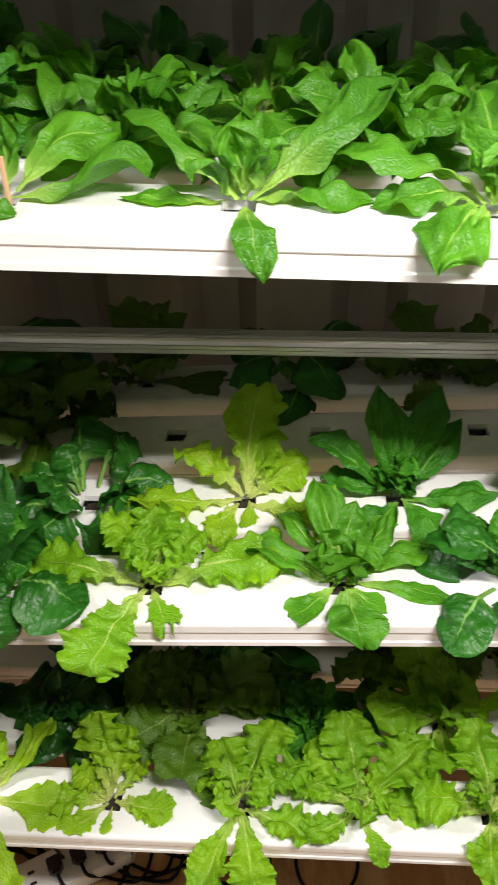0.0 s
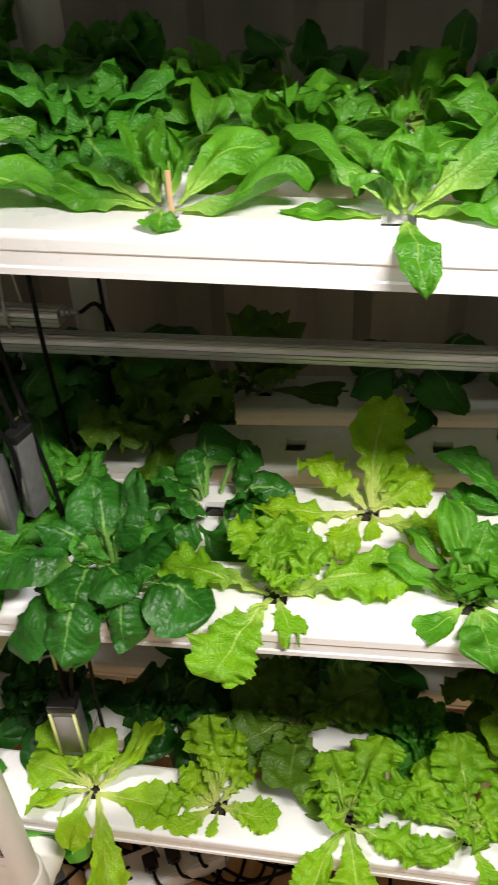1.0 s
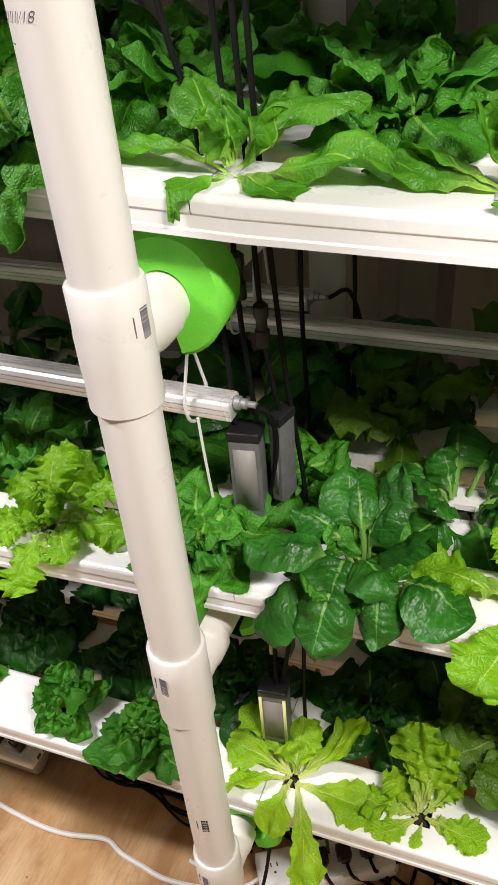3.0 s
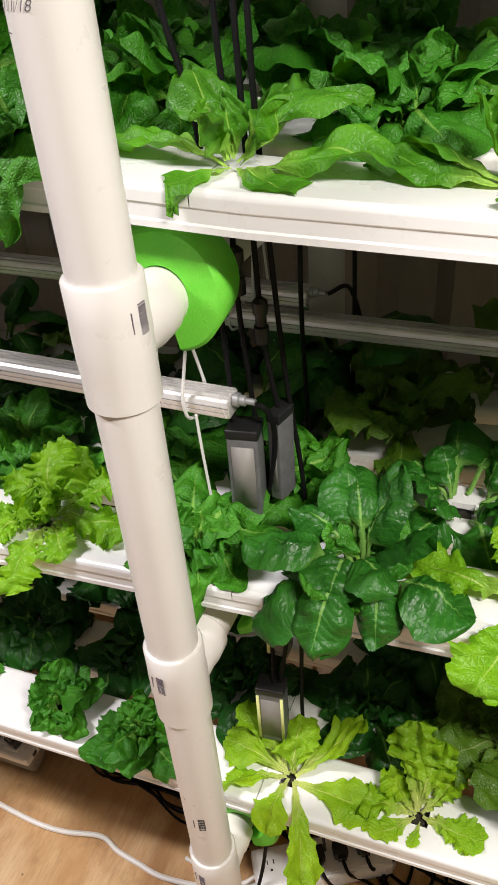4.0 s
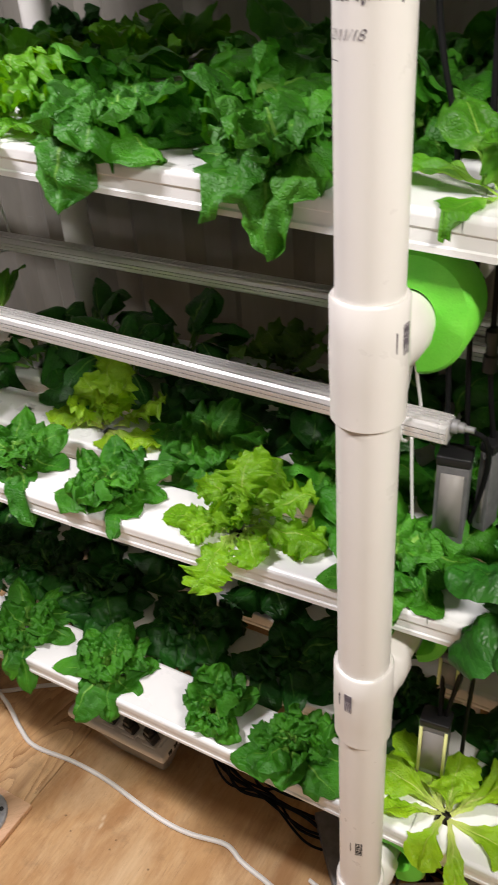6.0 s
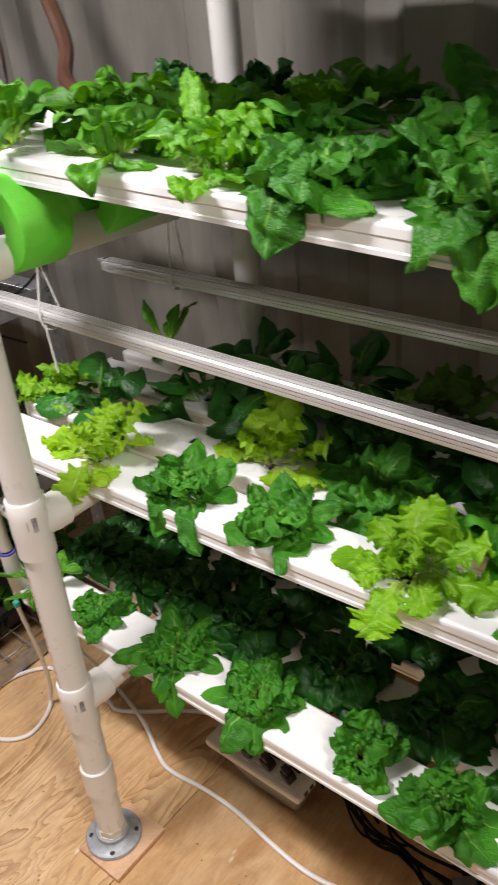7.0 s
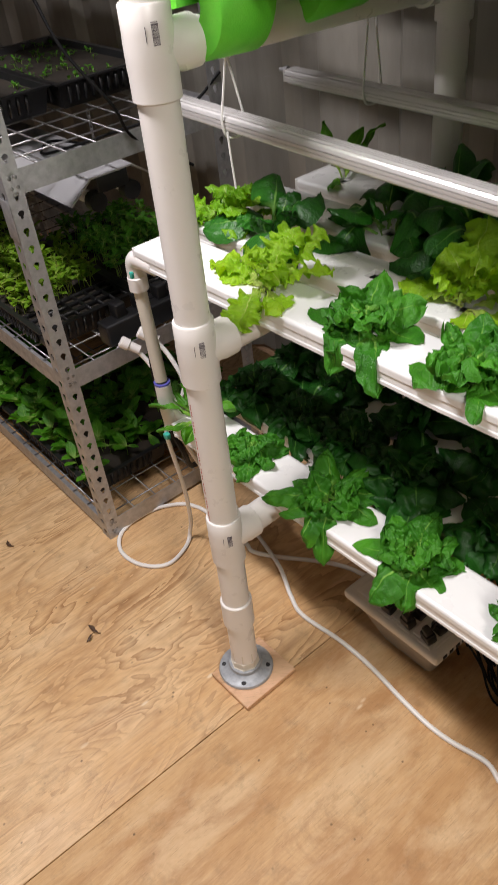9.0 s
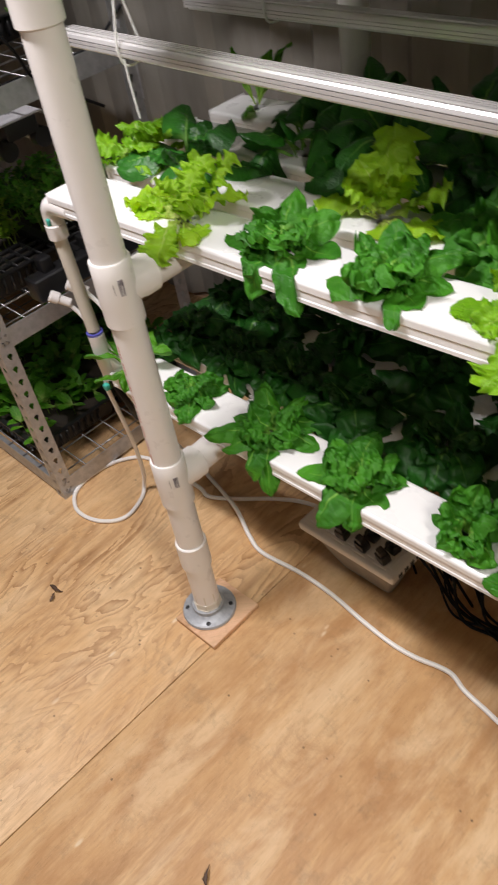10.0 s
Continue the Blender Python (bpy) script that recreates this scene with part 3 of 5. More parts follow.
    return finish(name, me, L_SAVOY if young and kind == "dark" and row == 0 else LEAF_MATERIAL[kind], plant)


#  kind: layers from the outside in (count, length, width, start slope, end slope, roll)
HABIT = {
    "chicory": ((7, (.085, .118), (.044, .058), (4, 26), (-60, -5), 24), (9, (.080, .115), (.042, .058), (24, 52), (-80, -10), 50), (8, (.055, .088), (.034, .046), (50, 80), (-60, 50), 40)),
    "lettuce": ((4, (.09, .13), (.050, .070), (4, 25), (-45, 0), 12), (5, (.09, .13), (.060, .082), (35, 60), (-20, 25), 22), (4, (.05, .085), (.048, .062), (60, 84), (15, 70), 20)),
    "savoy": ((6, (.080, .115), (.054, .070), (8, 34), (-68, -20), 14), (6, (.070, .100), (.048, .062), (40, 64), (-60, -5), 22), (10, (.046, .072), (.040, .054), (52, 84), (-30, 60), 20)),
    "dark": ((5, (.11, .15), (.058, .080), (18, 42), (-60, -10), 16), (6, (.11, .155), (.062, .086), (52, 74), (-48, 12), 28), (4, (.08, .12), (.045, .060), (68, 86), (0, 68), 24)),
    "head": ((7, (.085, .115), (.062, .078), (24, 50), (-70, -20), 20), (8, (.090, .125), (.062, .080), (52, 76), (-50, 30), 28), (8, (.060, .095), (.046, .062), (62, 86), (-10, 76), 24)),
    "deep": ((8, (.09, .13), (.045, .060), (30, 70), (-10, 45), 15), (6, (.07, .11), (.036, .05), (55, 80), (30, 70), 15)),
}
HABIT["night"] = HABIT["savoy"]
HABIT["yellow"] = HABIT["romaine"] = HABIT["olive"] = HABIT["lettuce"]


def plant(tier, row, x, kind, size=1.0, leaves=None, seed=0, label=""):
    """A plant in a channel hole: given leaves (azimuth, length, width, start, end, roll), or a rosette of its kind."""
    rng = random.Random(f"{tier}{row}{x:.3f}{seed}")
    yc, z = ROWS_Y[row], top_z(tier, x)
    t = thing(NAME[kind], (x, yc, z), label or LABEL[kind], "lettuce" if kind in ("lettuce", "yellow", "olive", "romaine", "pale") else "leafy plant", "plants in the channels")
    bm = bmesh.new()
    add_lathe(bm, (x, yc, z - 0.030), (0, 0, 1), [(0, 0), (0, .009), (.014, .012), (.022, .010), (.024, 0)], 9)
    part("root_plug", bm, M_PLUG, t)
    at = Vector((x, yc, z + 0.002))
    given = leaves is not None
    if not given:
        leaves = []
        for n, l, w, a, b, r in HABIT[kind]:
            turn = rng.uniform(0, 360)
            n = max(3, n + rng.choice((-1, 0, 0, 1)) - (1 if row > 1 else 0))
            for i in range(n):
                leaves.append((turn + i * 360 / n + rng.uniform(-26, 26), rng.uniform(*l) * size, rng.uniform(*w) * size, rng.uniform(*a), rng.uniform(*b), rng.uniform(-r, r)))
    for az, l, w, a, b, *r in leaves:
        ca, sa = math.cos(radians(az)), math.sin(radians(az))
        wide = 2.6 if kind == "dark" else 1.0
        d, q = rng.uniform(.002, .010) * wide, rng.uniform(-.006, .006) * wide
        off = Vector((ca * d - sa * q, sa * d + ca * q, max(0, a) / 90 * rng.uniform(0, .012)))
        leaf(t, kind, at + off, az, l, w, a, b, tier, rng, row, (r[0] if r else rng.uniform(-16, 16)) + (rng.uniform(-8, 8) if kind == "dark" else 0))
    return t


def heart(n, l, w, seed, lo=50, hi=82, end=(10, 55)):
    """Young leaves that fill the middle of a rosette."""
    rng = random.Random(seed)
    return [(i * 360 / n + rng.uniform(-20, 20), l * rng.uniform(.8, 1.2), w * rng.uniform(.85, 1.15), rng.uniform(lo, hi), rng.uniform(*end)) for i in range(n)]


# plants whose leaves can be told apart: azimuth (0 along the rack, -90 to the aisle), length, width, start and end slope
FEATURED = {
    ("top", 0, -0.068): ("chicory", [(-84, .078, .034, 2, -84, 0), (34, .180, .064, 26, 8, 14), (4, .098, .054, 16, -30, -10), (176, .085, .040, 4, -12, 0), (148, .135, .060, 42, -40, 18), (100, .080, .044, 56, 20, 0), (64, .085, .044, 40, -10, 20)] + heart(3, .05, .03, 81)),
    ("top", 0, 0.126): ("chicory", [(-122, .098, .058, 16, -66, 0), (178, .092, .050, 8, -24, 8), (146, .135, .064, 38, -34, 20), (100, .120, .056, 52, -6, -16), (58, .130, .060, 40, -28, 20), (20, .130, .056, 26, -28, -12), (-40, .110, .050, 14, -56, 0)] + heart(3, .06, .034, 82)),
    ("top", 0, -0.252): ("chicory", [(6, .112, .052, 14, 0, 8), (-84, .046, .036, 12, -14, 0), (178, .120, .046, 10, -10, 0), (154, .115, .054, 26, -28, 22), (50, .105, .054, 32, -24, 22), (88, .060, .030, 66, 40, 0), (124, .070, .040, 54, 10, 10)]),
    ("top", 0, -0.475): ("chicory", [(174, .135, .050, 18, -24, 6), (-128, .070, .046, 4, -54, 0), (-40, .085, .056, 8, -58, 0), (8, .125, .056, 12, -24, 10), (130, .125, .058, 48, 2, -14), (80, .115, .052, 50, 0, 10), (40, .125, .056, 34, -18, 18)] + heart(3, .06, .036, 84)),
    ("mid", 0, -0.174): ("lettuce", [(174, .150, .062, 10, -10), (12, .155, .075, 14, -2), (-114, .115, .072, 6, -58, 0), (-72, .062, .034, 0, -60), (128, .095, .060, 40, 0), (88, .085, .060, 52, 18), (50, .080, .050, 36, 0)] + heart(4, .050, .045, 21)),
    ("mid", 0, 0.033): ("chicory", [(-88, 0.075, 0.066, 4, -76), (-130, 0.070, 0.042, 2, -52), (-2, 0.115, 0.034, 5, -14), (166, 0.115, 0.045, 12, -30), (140, 0.110, 0.050, 29, -18), (110, 0.115, 0.047, 48, 18), (80, 0.085, 0.044, 48, 24), (50, 0.110, 0.045, 34, -6), (26, 0.105, 0.042, 20, -18), (-42, 0.060, 0.035, 3, -40)] + heart(7, .05, .042, 3)),
    ("mid", 0, -0.362): ("dark", [(-102, .140, .062, 40, -84, 0), (-70, .104, .066, 46, -74, 6), (-16, .120, .088, 46, -36, -8), (-94, .100, .076, 82, -60, 0), (-152, .104, .062, 72, -44, 6), (178, .134, .074, 58, -28, 10), (-150, .140, .062, 16, -66, 6), (-36, .108, .062, 86, -30, -14), (50, .136, .064, 84, 44, -6), (18, .116, .052, 82, 30, -30), (128, .118, .066, 80, 20, 10), (95, .140, .060, 82, -4, 0), (84, .104, .066, 86, 20, 0), (160, .106, .062, 70, -6, 8), (-120, .084, .056, 68, -50, 0)] + heart(6, .062, .050, 9, 60, 84, (-20, 60))),
    ("low", 0, -0.458): ("pale", [(176, 0.120, 0.070, 10, -12), (-152, 0.100, 0.065, 6, -20), (-104, 0.085, 0.059, 4, -44), (-66, 0.150, 0.065, 6, -50), (-6, 0.125, 0.068, 8, -10), (44, 0.130, 0.076, 30, 6), (92, 0.085, 0.076, 50, 22), (130, 0.120, 0.078, 28, 2), (110, 0.050, 0.061, 62, 30)]),
    ("low", 0, -0.270): ("yellow", [(176, .085, .056, 8, -22), (-132, .075, .046, 2, -36), (-96, .040, .018, 0, -30), (-14, .085, .056, 6, -18), (104, .125, .078, 58, 40), (82, .10, .070, 62, 34), (46, .09, .05, 28, 0), (142, .07, .05, 30, -6)]),
    ("low", 0, -0.085): ("lettuce", [(-122, .140, .056, 10, -58), (-82, .120, .060, 12, -62), (152, .120, .060, 30, -5), (75, .120, .085, 60, 20), (30, .110, .070, 45, 0), (-20, .100, .060, 20, -20), (110, .100, .070, 65, 35)] + heart(3, .06, .05, 61)),
    ("low", 0, 0.082): ("lettuce", [(160, .110, .060, 30, 0), (95, .130, .085, 65, 35), (45, .130, .080, 55, 20), (-70, .070, .030, 5, -50), (130, .110, .070, 50, 20), (5, .100, .060, 20, -15), (-140, .080, .050, 20, -20)] + heart(3, .06, .05, 62)),
    ("low", 0, 0.262): ("lettuce", [(-75, .130, .060, 15, -68), (175, .110, .070, 35, 0), (-110, .100, .060, 25, -35), (100, .130, .080, 60, 30), (40, .120, .080, 45, 10), (0, .120, .070, 30, -10)] + heart(3, .06, .05, 63)),
    ("mid", 0, -0.770): ("lettuce", [(-90, .100, .070, 14, -72), (-174, .120, .050, 8, -36), (150, .095, .060, 24, -12), (4, .120, .068, 20, -28), (112, .10, .080, 60, 22), (76, .10, .074, 54, 18), (36, .105, .064, 36, -8), (-44, .075, .052, 16, -44), (-142, .07, .05, 20, -36)] + heart(5, .05, .045, 5)),
    ("mid", 0, -0.985): ("savoy", [(-150, .085, .064, 16, -36), (-95, .055, .036, 4, -46), (176, .075, .056, 28, -30), (112, .085, .060, 62, 6), (70, .075, .055, 54, 0), (20, .085, .044, 18, -22), (-20, .085, .052, 22, -40), (-45, .09, .028, 6, -14), (60, .10, .05, 40, -6)] + heart(15, 0.060, 0.050, 31, 40, 80, (-20, 40))),
    ("mid", 0, -1.180): ("savoy", [(-88, .100, .060, 14, -78), (-140, .075, .050, 12, -60), (-178, .105, .052, 8, -30), (-24, .115, .058, 14, -60), (10, .10, .06, 24, -34), (110, .09, .05, 56, 24), (60, .09, .055, 44, -6), (150, .09, .06, 32, -24), (-55, .07, .05, 30, -56), (-115, .07, .055, 34, -50)] + heart(15, 0.060, 0.052, 32, 40, 80, (-20, 40))),
    ("mid", 0, -1.400): ("yellow", [(-78, 0.102, 0.070, 8, -50), (172, 0.132, 0.072, 14, -18), (-168, 0.108, 0.060, 6, -24), (20, 0.120, 0.074, 30, 6), (64, 0.120, 0.067, 44, 22), (100, 0.102, 0.072, 52, 10), (140, 0.108, 0.067, 28, -6), (-20, 0.090, 0.060, 14, -24)] + heart(4, .07, .05, 91)),
    ("low", 0, -0.855): ("savoy", [(100, .090, .048, 80, 64), (172, .075, .030, 24, -60), (-15, .085, .050, 44, -20), (20, .085, .050, 56, 0), (60, .085, .048, 70, 24), (140, .075, .042, 66, 14), (-60, .050, .034, 20, -40)] + heart(11, 0.062, 0.046, 33, 56, 86, (0, 70))),
    ("low", 0, -1.070): ("savoy", [(-104, .115, .066, 18, -62), (-160, .105, .050, 12, -28), (-62, .105, .056, 16, -72), (-28, .105, .050, 14, -66), (20, .090, .058, 26, -40), (60, .090, .060, 40, -20), (110, .090, .060, 52, -4), (150, .090, .056, 44, -10)] + heart(15, .060, .052, 34, 40, 76, (-20, 30))),
    ("low", 0, -1.270): ("savoy", [(-150, .140, .048, 24, -18), (-92, .120, .046, 20, -84), (-62, .135, .046, 16, -84), (-120, .100, .046, 34, -40), (60, .125, .050, 26, -24), (20, .100, .050, 30, -30), (100, .100, .050, 44, -6), (140, .110, .050, 50, 10), (175, .100, .050, 34, -14)] + heart(15, .060, .048, 35, 40, 78, (-20, 40))),
    ("top", 0, -1.430): ("chicory", [(-100, .090, .060, 10, -70), (175, .110, .055, 35, -20), (110, .118, .064, 60, -16), (70, .120, .066, 58, -24, 24), (30, .120, .060, 55, -30), (140, .120, .065, 60, -20), (-40, .100, .055, 40, -60), (-140, .100, .060, 45, -60)] + heart(6, .080, .045, 71)),
    ("top", 0, -1.600): ("chicory", [(-100, .090, .060, 10, -70), (175, .110, .055, 35, -20), (110, .118, .064, 60, -16), (70, .120, .066, 58, -24, 24), (30, .120, .060, 55, -30), (140, .120, .065, 60, -20), (-40, .100, .055, 40, -60), (-140, .100, .060, 45, -60)] + heart(6, .080, .045, 72)),
    ("top", 0, -1.05): ("romaine", [(-72, .075, .050, 4, -36), (128, .135, .036, 60, 44), (96, .10, .066, 56, 26), (58, .10, .076, 48, 10), (20, .10, .064, 34, -6), (160, .08, .056, 30, 2), (-20, .08, .055, 18, -24)] + heart(4, .06, .05, 12)),
    ("top", 0, -1.22): ("chicory", [(-60, .10, .062, 12, -44), (-95, .06, .04, 4, -40), (175, .12, .05, 20, -20), (20, .11, .056, 30, -20), (60, .11, .06, 44, -4), (100, .10, .06, 54, 14), (140, .11, .06, 40, -10), (-20, .09, .05, 14, -36)] + heart(6, .06, .045, 41)),
    ("top", 0, -0.885): ("savoy", [(-104, .125, .084, 20, -80), (-40, .11, .070, 34, -30), (-155, .09, .06, 26, -30), (170, .10, .070, 28, -36), (20, .12, .076, 28, -32), (60, .11, .076, 42, -16), (100, .11, .076, 50, -2), (140, .11, .07, 42, -16), (-75, .10, .072, 48, -30)] + heart(13, 0.079, 0.066, 14, 42, 76, (-20, 30))),
    ("top", 0, -0.690): ("savoy", [(-80, .115, .060, 12, -84), (-128, .100, .066, 20, -72), (-30, .10, .066, 34, -30), (178, .11, .070, 28, -40), (20, .11, .07, 34, -26), (70, .11, .07, 46, -8), (115, .11, .076, 48, -6), (150, .10, .07, 40, -20), (-105, .09, .06, 44, -54)] + heart(13, 0.079, 0.066, 15, 42, 76, (-20, 30))),
    ("mid", 1, -0.080): ("yellow", [(196, .145, .062, 12, -10), (-22, .12, .070, 10, -12), (-118, .07, .046, 6, -30), (-80, .05, .022, 2, -30), (96, .135, .075, 60, 30), (70, .09, .06, 52, 20), (140, .10, .06, 34, 4), (30, .09, .06, 30, 0)]),
    ("mid", 1, -0.272): ("dark", [(92, .105, .080, 62, 4), (-72, .100, .080, 30, -60), (-168, .100, .068, 24, -46), (20, .090, .066, 34, -40), (150, .098, .072, 44, -30), (60, .098, .068, 52, -20), (-120, .090, .064, 44, -56), (-30, .090, .064, 46, -56)] + heart(6, .062, .046, 51)),
    ("mid", 1, 0.104): ("deep", [(160, .12, .044, 40, 24), (126, .13, .046, 62, 58), (92, .115, .046, 66, 62), (60, .14, .050, 52, 42), (30, .12, .046, 36, 18), (176, .09, .044, 18, -8), (-8, .11, .050, 16, -10), (-60, .085, .050, 10, -44), (-120, .075, .05, 12, -40)] + heart(6, .05, .04, 52)),
    ("mid", 1, -1.106): ("yellow", [(186, 0.120, 0.057, 16, -16), (112, 0.120, 0.092, 66, 44), (70, 0.085, 0.064, 58, 34), (-8, 0.120, 0.060, 16, -8), (30, 0.100, 0.069, 34, 4), (150, 0.090, 0.069, 40, 6), (-60, 0.060, 0.046, 6, -20)] + heart(5, .075, .055, 92)),
    ("mid", 1, -1.545): ("dark", [(-60, 0.115, 0.086, 34, -34), (-150, 0.144, 0.076, 20, -16), (172, 0.127, 0.081, 30, -10), (120, 0.127, 0.081, 56, 14), (70, 0.115, 0.081, 60, 10), (10, 0.138, 0.067, 24, -10), (-20, 0.127, 0.057, 14, -24)] + heart(5, .06, .05, 53)),
}

FEATURED[("mid", 0, -0.555)] = ("savoy", [(-84, .125, .056, 14, -82, 0), (-24, .095, .050, 34, -50, 0), (-150, .100, .054, 26, -50, 0), (20, .100, .066, 44, -20, 0), (70, .110, .072, 60, 10, 0), (120, .110, .070, 58, 6, 0), (170, .105, .060, 40, -24, 0), (-60, .085, .060, 44, -60, 0), (-115, .080, .058, 46, -60, 0)] + heart(13, 0.071, 0.057, 36, 46, 82, (-20, 40)))
FEATURED[("low", 0, -1.68)] = ("chicory", [(-126, .115, .034, 34, 4, 0), (-152, .110, .034, 42, 16, 0), (-106, .100, .036, 24, -8, 0), (-172, .095, .036, 52, 24, 0), (-60, .080, .040, 16, -50, 0), (20, .090, .044, 40, -10, 0), (90, .080, .042, 56, 20, 0)] + heart(3, .05, .03, 85))
FEATURED[("mid", 3, -1.645)] = ("chicory", [(172, .125, .036, 62, 40, 0), (14, .160, .038, 58, 40, 0), (84, .105, .036, 72, 54, 0), (-70, .070, .036, 26, -20, 0), (120, .085, .036, 50, 10, 0)])
# Back rows take the leaf colours that are darkened for their shade.
PLANTS = [  # tier, row, x, kind, size
    ("top", 0, 0.34, "chicory", 1.10),
    ("mid", 0, 0.215, "dark", 0.82), ("mid", 0, 0.42, "lettuce", 1.00), 
    ("low", 0, -0.70, "savoy", 1.00), ("low", 0, -1.50, "savoy", 0.85),
    ("mid", 1, -0.47, "savoy", 1.16), ("mid", 1, -0.68, "savoy", 1.29), ("mid", 1, -0.897, "savoy", 1.23), ("mid", 1, -1.68, "lettuce", 0.80), ("mid", 1, 0.31, "deep", 1.12),
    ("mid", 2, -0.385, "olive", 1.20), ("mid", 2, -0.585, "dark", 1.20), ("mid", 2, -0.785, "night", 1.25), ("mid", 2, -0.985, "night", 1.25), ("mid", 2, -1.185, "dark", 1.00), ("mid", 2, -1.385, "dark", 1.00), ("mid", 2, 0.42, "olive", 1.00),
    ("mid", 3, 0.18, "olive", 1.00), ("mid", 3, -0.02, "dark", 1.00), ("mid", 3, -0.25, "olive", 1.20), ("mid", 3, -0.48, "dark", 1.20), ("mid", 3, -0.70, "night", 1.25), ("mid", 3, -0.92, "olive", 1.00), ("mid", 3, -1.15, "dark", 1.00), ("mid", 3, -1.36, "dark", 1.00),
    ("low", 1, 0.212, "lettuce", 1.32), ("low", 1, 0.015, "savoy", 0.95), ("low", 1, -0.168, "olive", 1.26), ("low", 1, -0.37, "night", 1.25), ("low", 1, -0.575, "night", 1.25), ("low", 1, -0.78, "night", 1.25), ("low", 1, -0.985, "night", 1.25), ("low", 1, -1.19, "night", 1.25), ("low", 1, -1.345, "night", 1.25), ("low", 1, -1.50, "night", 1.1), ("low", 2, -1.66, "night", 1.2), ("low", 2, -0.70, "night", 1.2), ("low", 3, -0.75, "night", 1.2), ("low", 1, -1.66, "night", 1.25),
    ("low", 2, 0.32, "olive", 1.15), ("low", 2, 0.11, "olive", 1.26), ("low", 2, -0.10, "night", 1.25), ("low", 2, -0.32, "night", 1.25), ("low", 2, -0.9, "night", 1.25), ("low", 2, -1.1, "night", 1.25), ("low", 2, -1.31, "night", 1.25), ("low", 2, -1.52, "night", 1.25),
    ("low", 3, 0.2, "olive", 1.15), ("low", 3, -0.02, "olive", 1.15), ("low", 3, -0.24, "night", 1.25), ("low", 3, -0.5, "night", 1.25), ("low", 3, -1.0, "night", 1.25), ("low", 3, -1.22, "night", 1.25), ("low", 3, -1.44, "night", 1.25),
    ("top", 1, 0.24, "chicory", 1.06), ("top", 1, 0.035, "chicory", 1.06), ("top", 1, -0.165, "chicory", 1.06), ("top", 1, -0.365, "head", 1.00), ("top", 1, -0.60, "head", 1.00), ("top", 1, -0.80, "head", 1.00), ("top", 1, -1.0, "savoy", 1.40), ("top", 1, -1.2, "chicory", 1.06), ("top", 1, -1.4, "chicory", 1.06),
    ("top", 2, 0.34, "chicory", 1.02), ("top", 2, 0.14, "chicory", 1.02), ("top", 2, -0.065, "chicory", 1.02), ("top", 2, -0.27, "chicory", 1.02), ("top", 2, -0.47, "head", 1.00), ("top", 2, -0.67, "head", 1.00), ("top", 2, -0.87, "head", 1.00), ("top", 2, -1.08, "romaine", 0.95), ("top", 2, -1.28, "savoy", 1.31), ("top", 2, -1.5, "chicory", 1.02),
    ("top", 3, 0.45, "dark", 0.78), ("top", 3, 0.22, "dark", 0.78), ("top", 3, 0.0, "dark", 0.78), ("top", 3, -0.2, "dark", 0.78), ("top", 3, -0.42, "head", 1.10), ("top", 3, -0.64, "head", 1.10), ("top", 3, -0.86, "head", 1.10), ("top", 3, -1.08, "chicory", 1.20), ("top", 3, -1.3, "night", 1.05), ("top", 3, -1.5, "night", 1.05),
]
EMPTY_HOLES = {("mid", 1): [-1.29], ("mid", 2): [-0.185, 0.014, 0.224], ("low", 2): [-0.55]}
for key, (kind, leaves) in FEATURED.items():
    plant(*key, kind, 1.0, leaves)
for tier, row, x, kind, size in PLANTS:
    plant(tier, row, x, kind, size)
for tier in ("top", "mid", "low"):
    for row in range(4):
        holes = [p[2] for p in [*FEATURED, *PLANTS] if p[0] == tier and p[1] == row] + EMPTY_HOLES.get((tier, row), [])
        growing_channel(tier, row, holes)
# Unseen tier without plants, added to shade the back of the top tier and wall.
for row in range(4):
    growing_channel("shade_tier", row, [])


# ---------------------------------------------------------------- pipe frame
PIPE, TEE = 0.0288, 0.0335


def bars(name, parent, origin, right, up, cells, material, lift=0.0006):
    """Print made of plain bars: cells of (x, y, width, height) on a plane."""
    verts, faces = [], []
    right, up = Vector(right).normalized(), Vector(up).normalized()
    out = right.cross(up)
    for x, y, w, h in cells:
        o = len(verts)
        for d in (0.0, lift):
            verts += [tuple(Vector(origin) + right * (x + i * w) + up * (y + j * h) + out * d) for i, j in ((0, 0), (1, 0), (1, 1), (0, 1))]
        faces += [(o + 4, o + 5, o + 6, o + 7), (o, o + 1, o + 5, o + 4), (o + 1, o + 2, o + 6, o + 5), (o + 2, o + 3, o + 7, o + 6), (o + 3, o, o + 4, o + 7)]
    return raw(name, verts, faces, material, parent, smooth=False)


def wrap_bars(name, parent, axis, r, cells, material):
    """Print on a round pipe: cells of (angle, z, width, height); angle in degrees, -90 faces the aisle."""
    verts, faces = [], []
    for a, z, w, h in cells:
        n = max(1, int(w / 0.006))
        for i in range(n):
            o = len(verts)
            for rr in (r - 0.001, r + 0.0004):
                for q, zz in ((i / n, z), ((i + 1) / n, z), ((i + 1) / n, z + h), (i / n, z + h)):
                    ang = radians(a) + q * w / r
                    c = axis(zz)
                    verts.append((c.x + rr * math.cos(ang), c.y + rr * math.sin(ang), zz))
            faces += [(o + 4, o + 5, o + 6, o + 7), (o, o + 1, o + 5, o + 4), (o + 1, o + 2, o + 6, o + 5), (o + 2, o + 3, o + 7, o + 6), (o + 3, o, o + 4, o + 7)]
    return raw(name, verts, faces, material, parent, smooth=False)


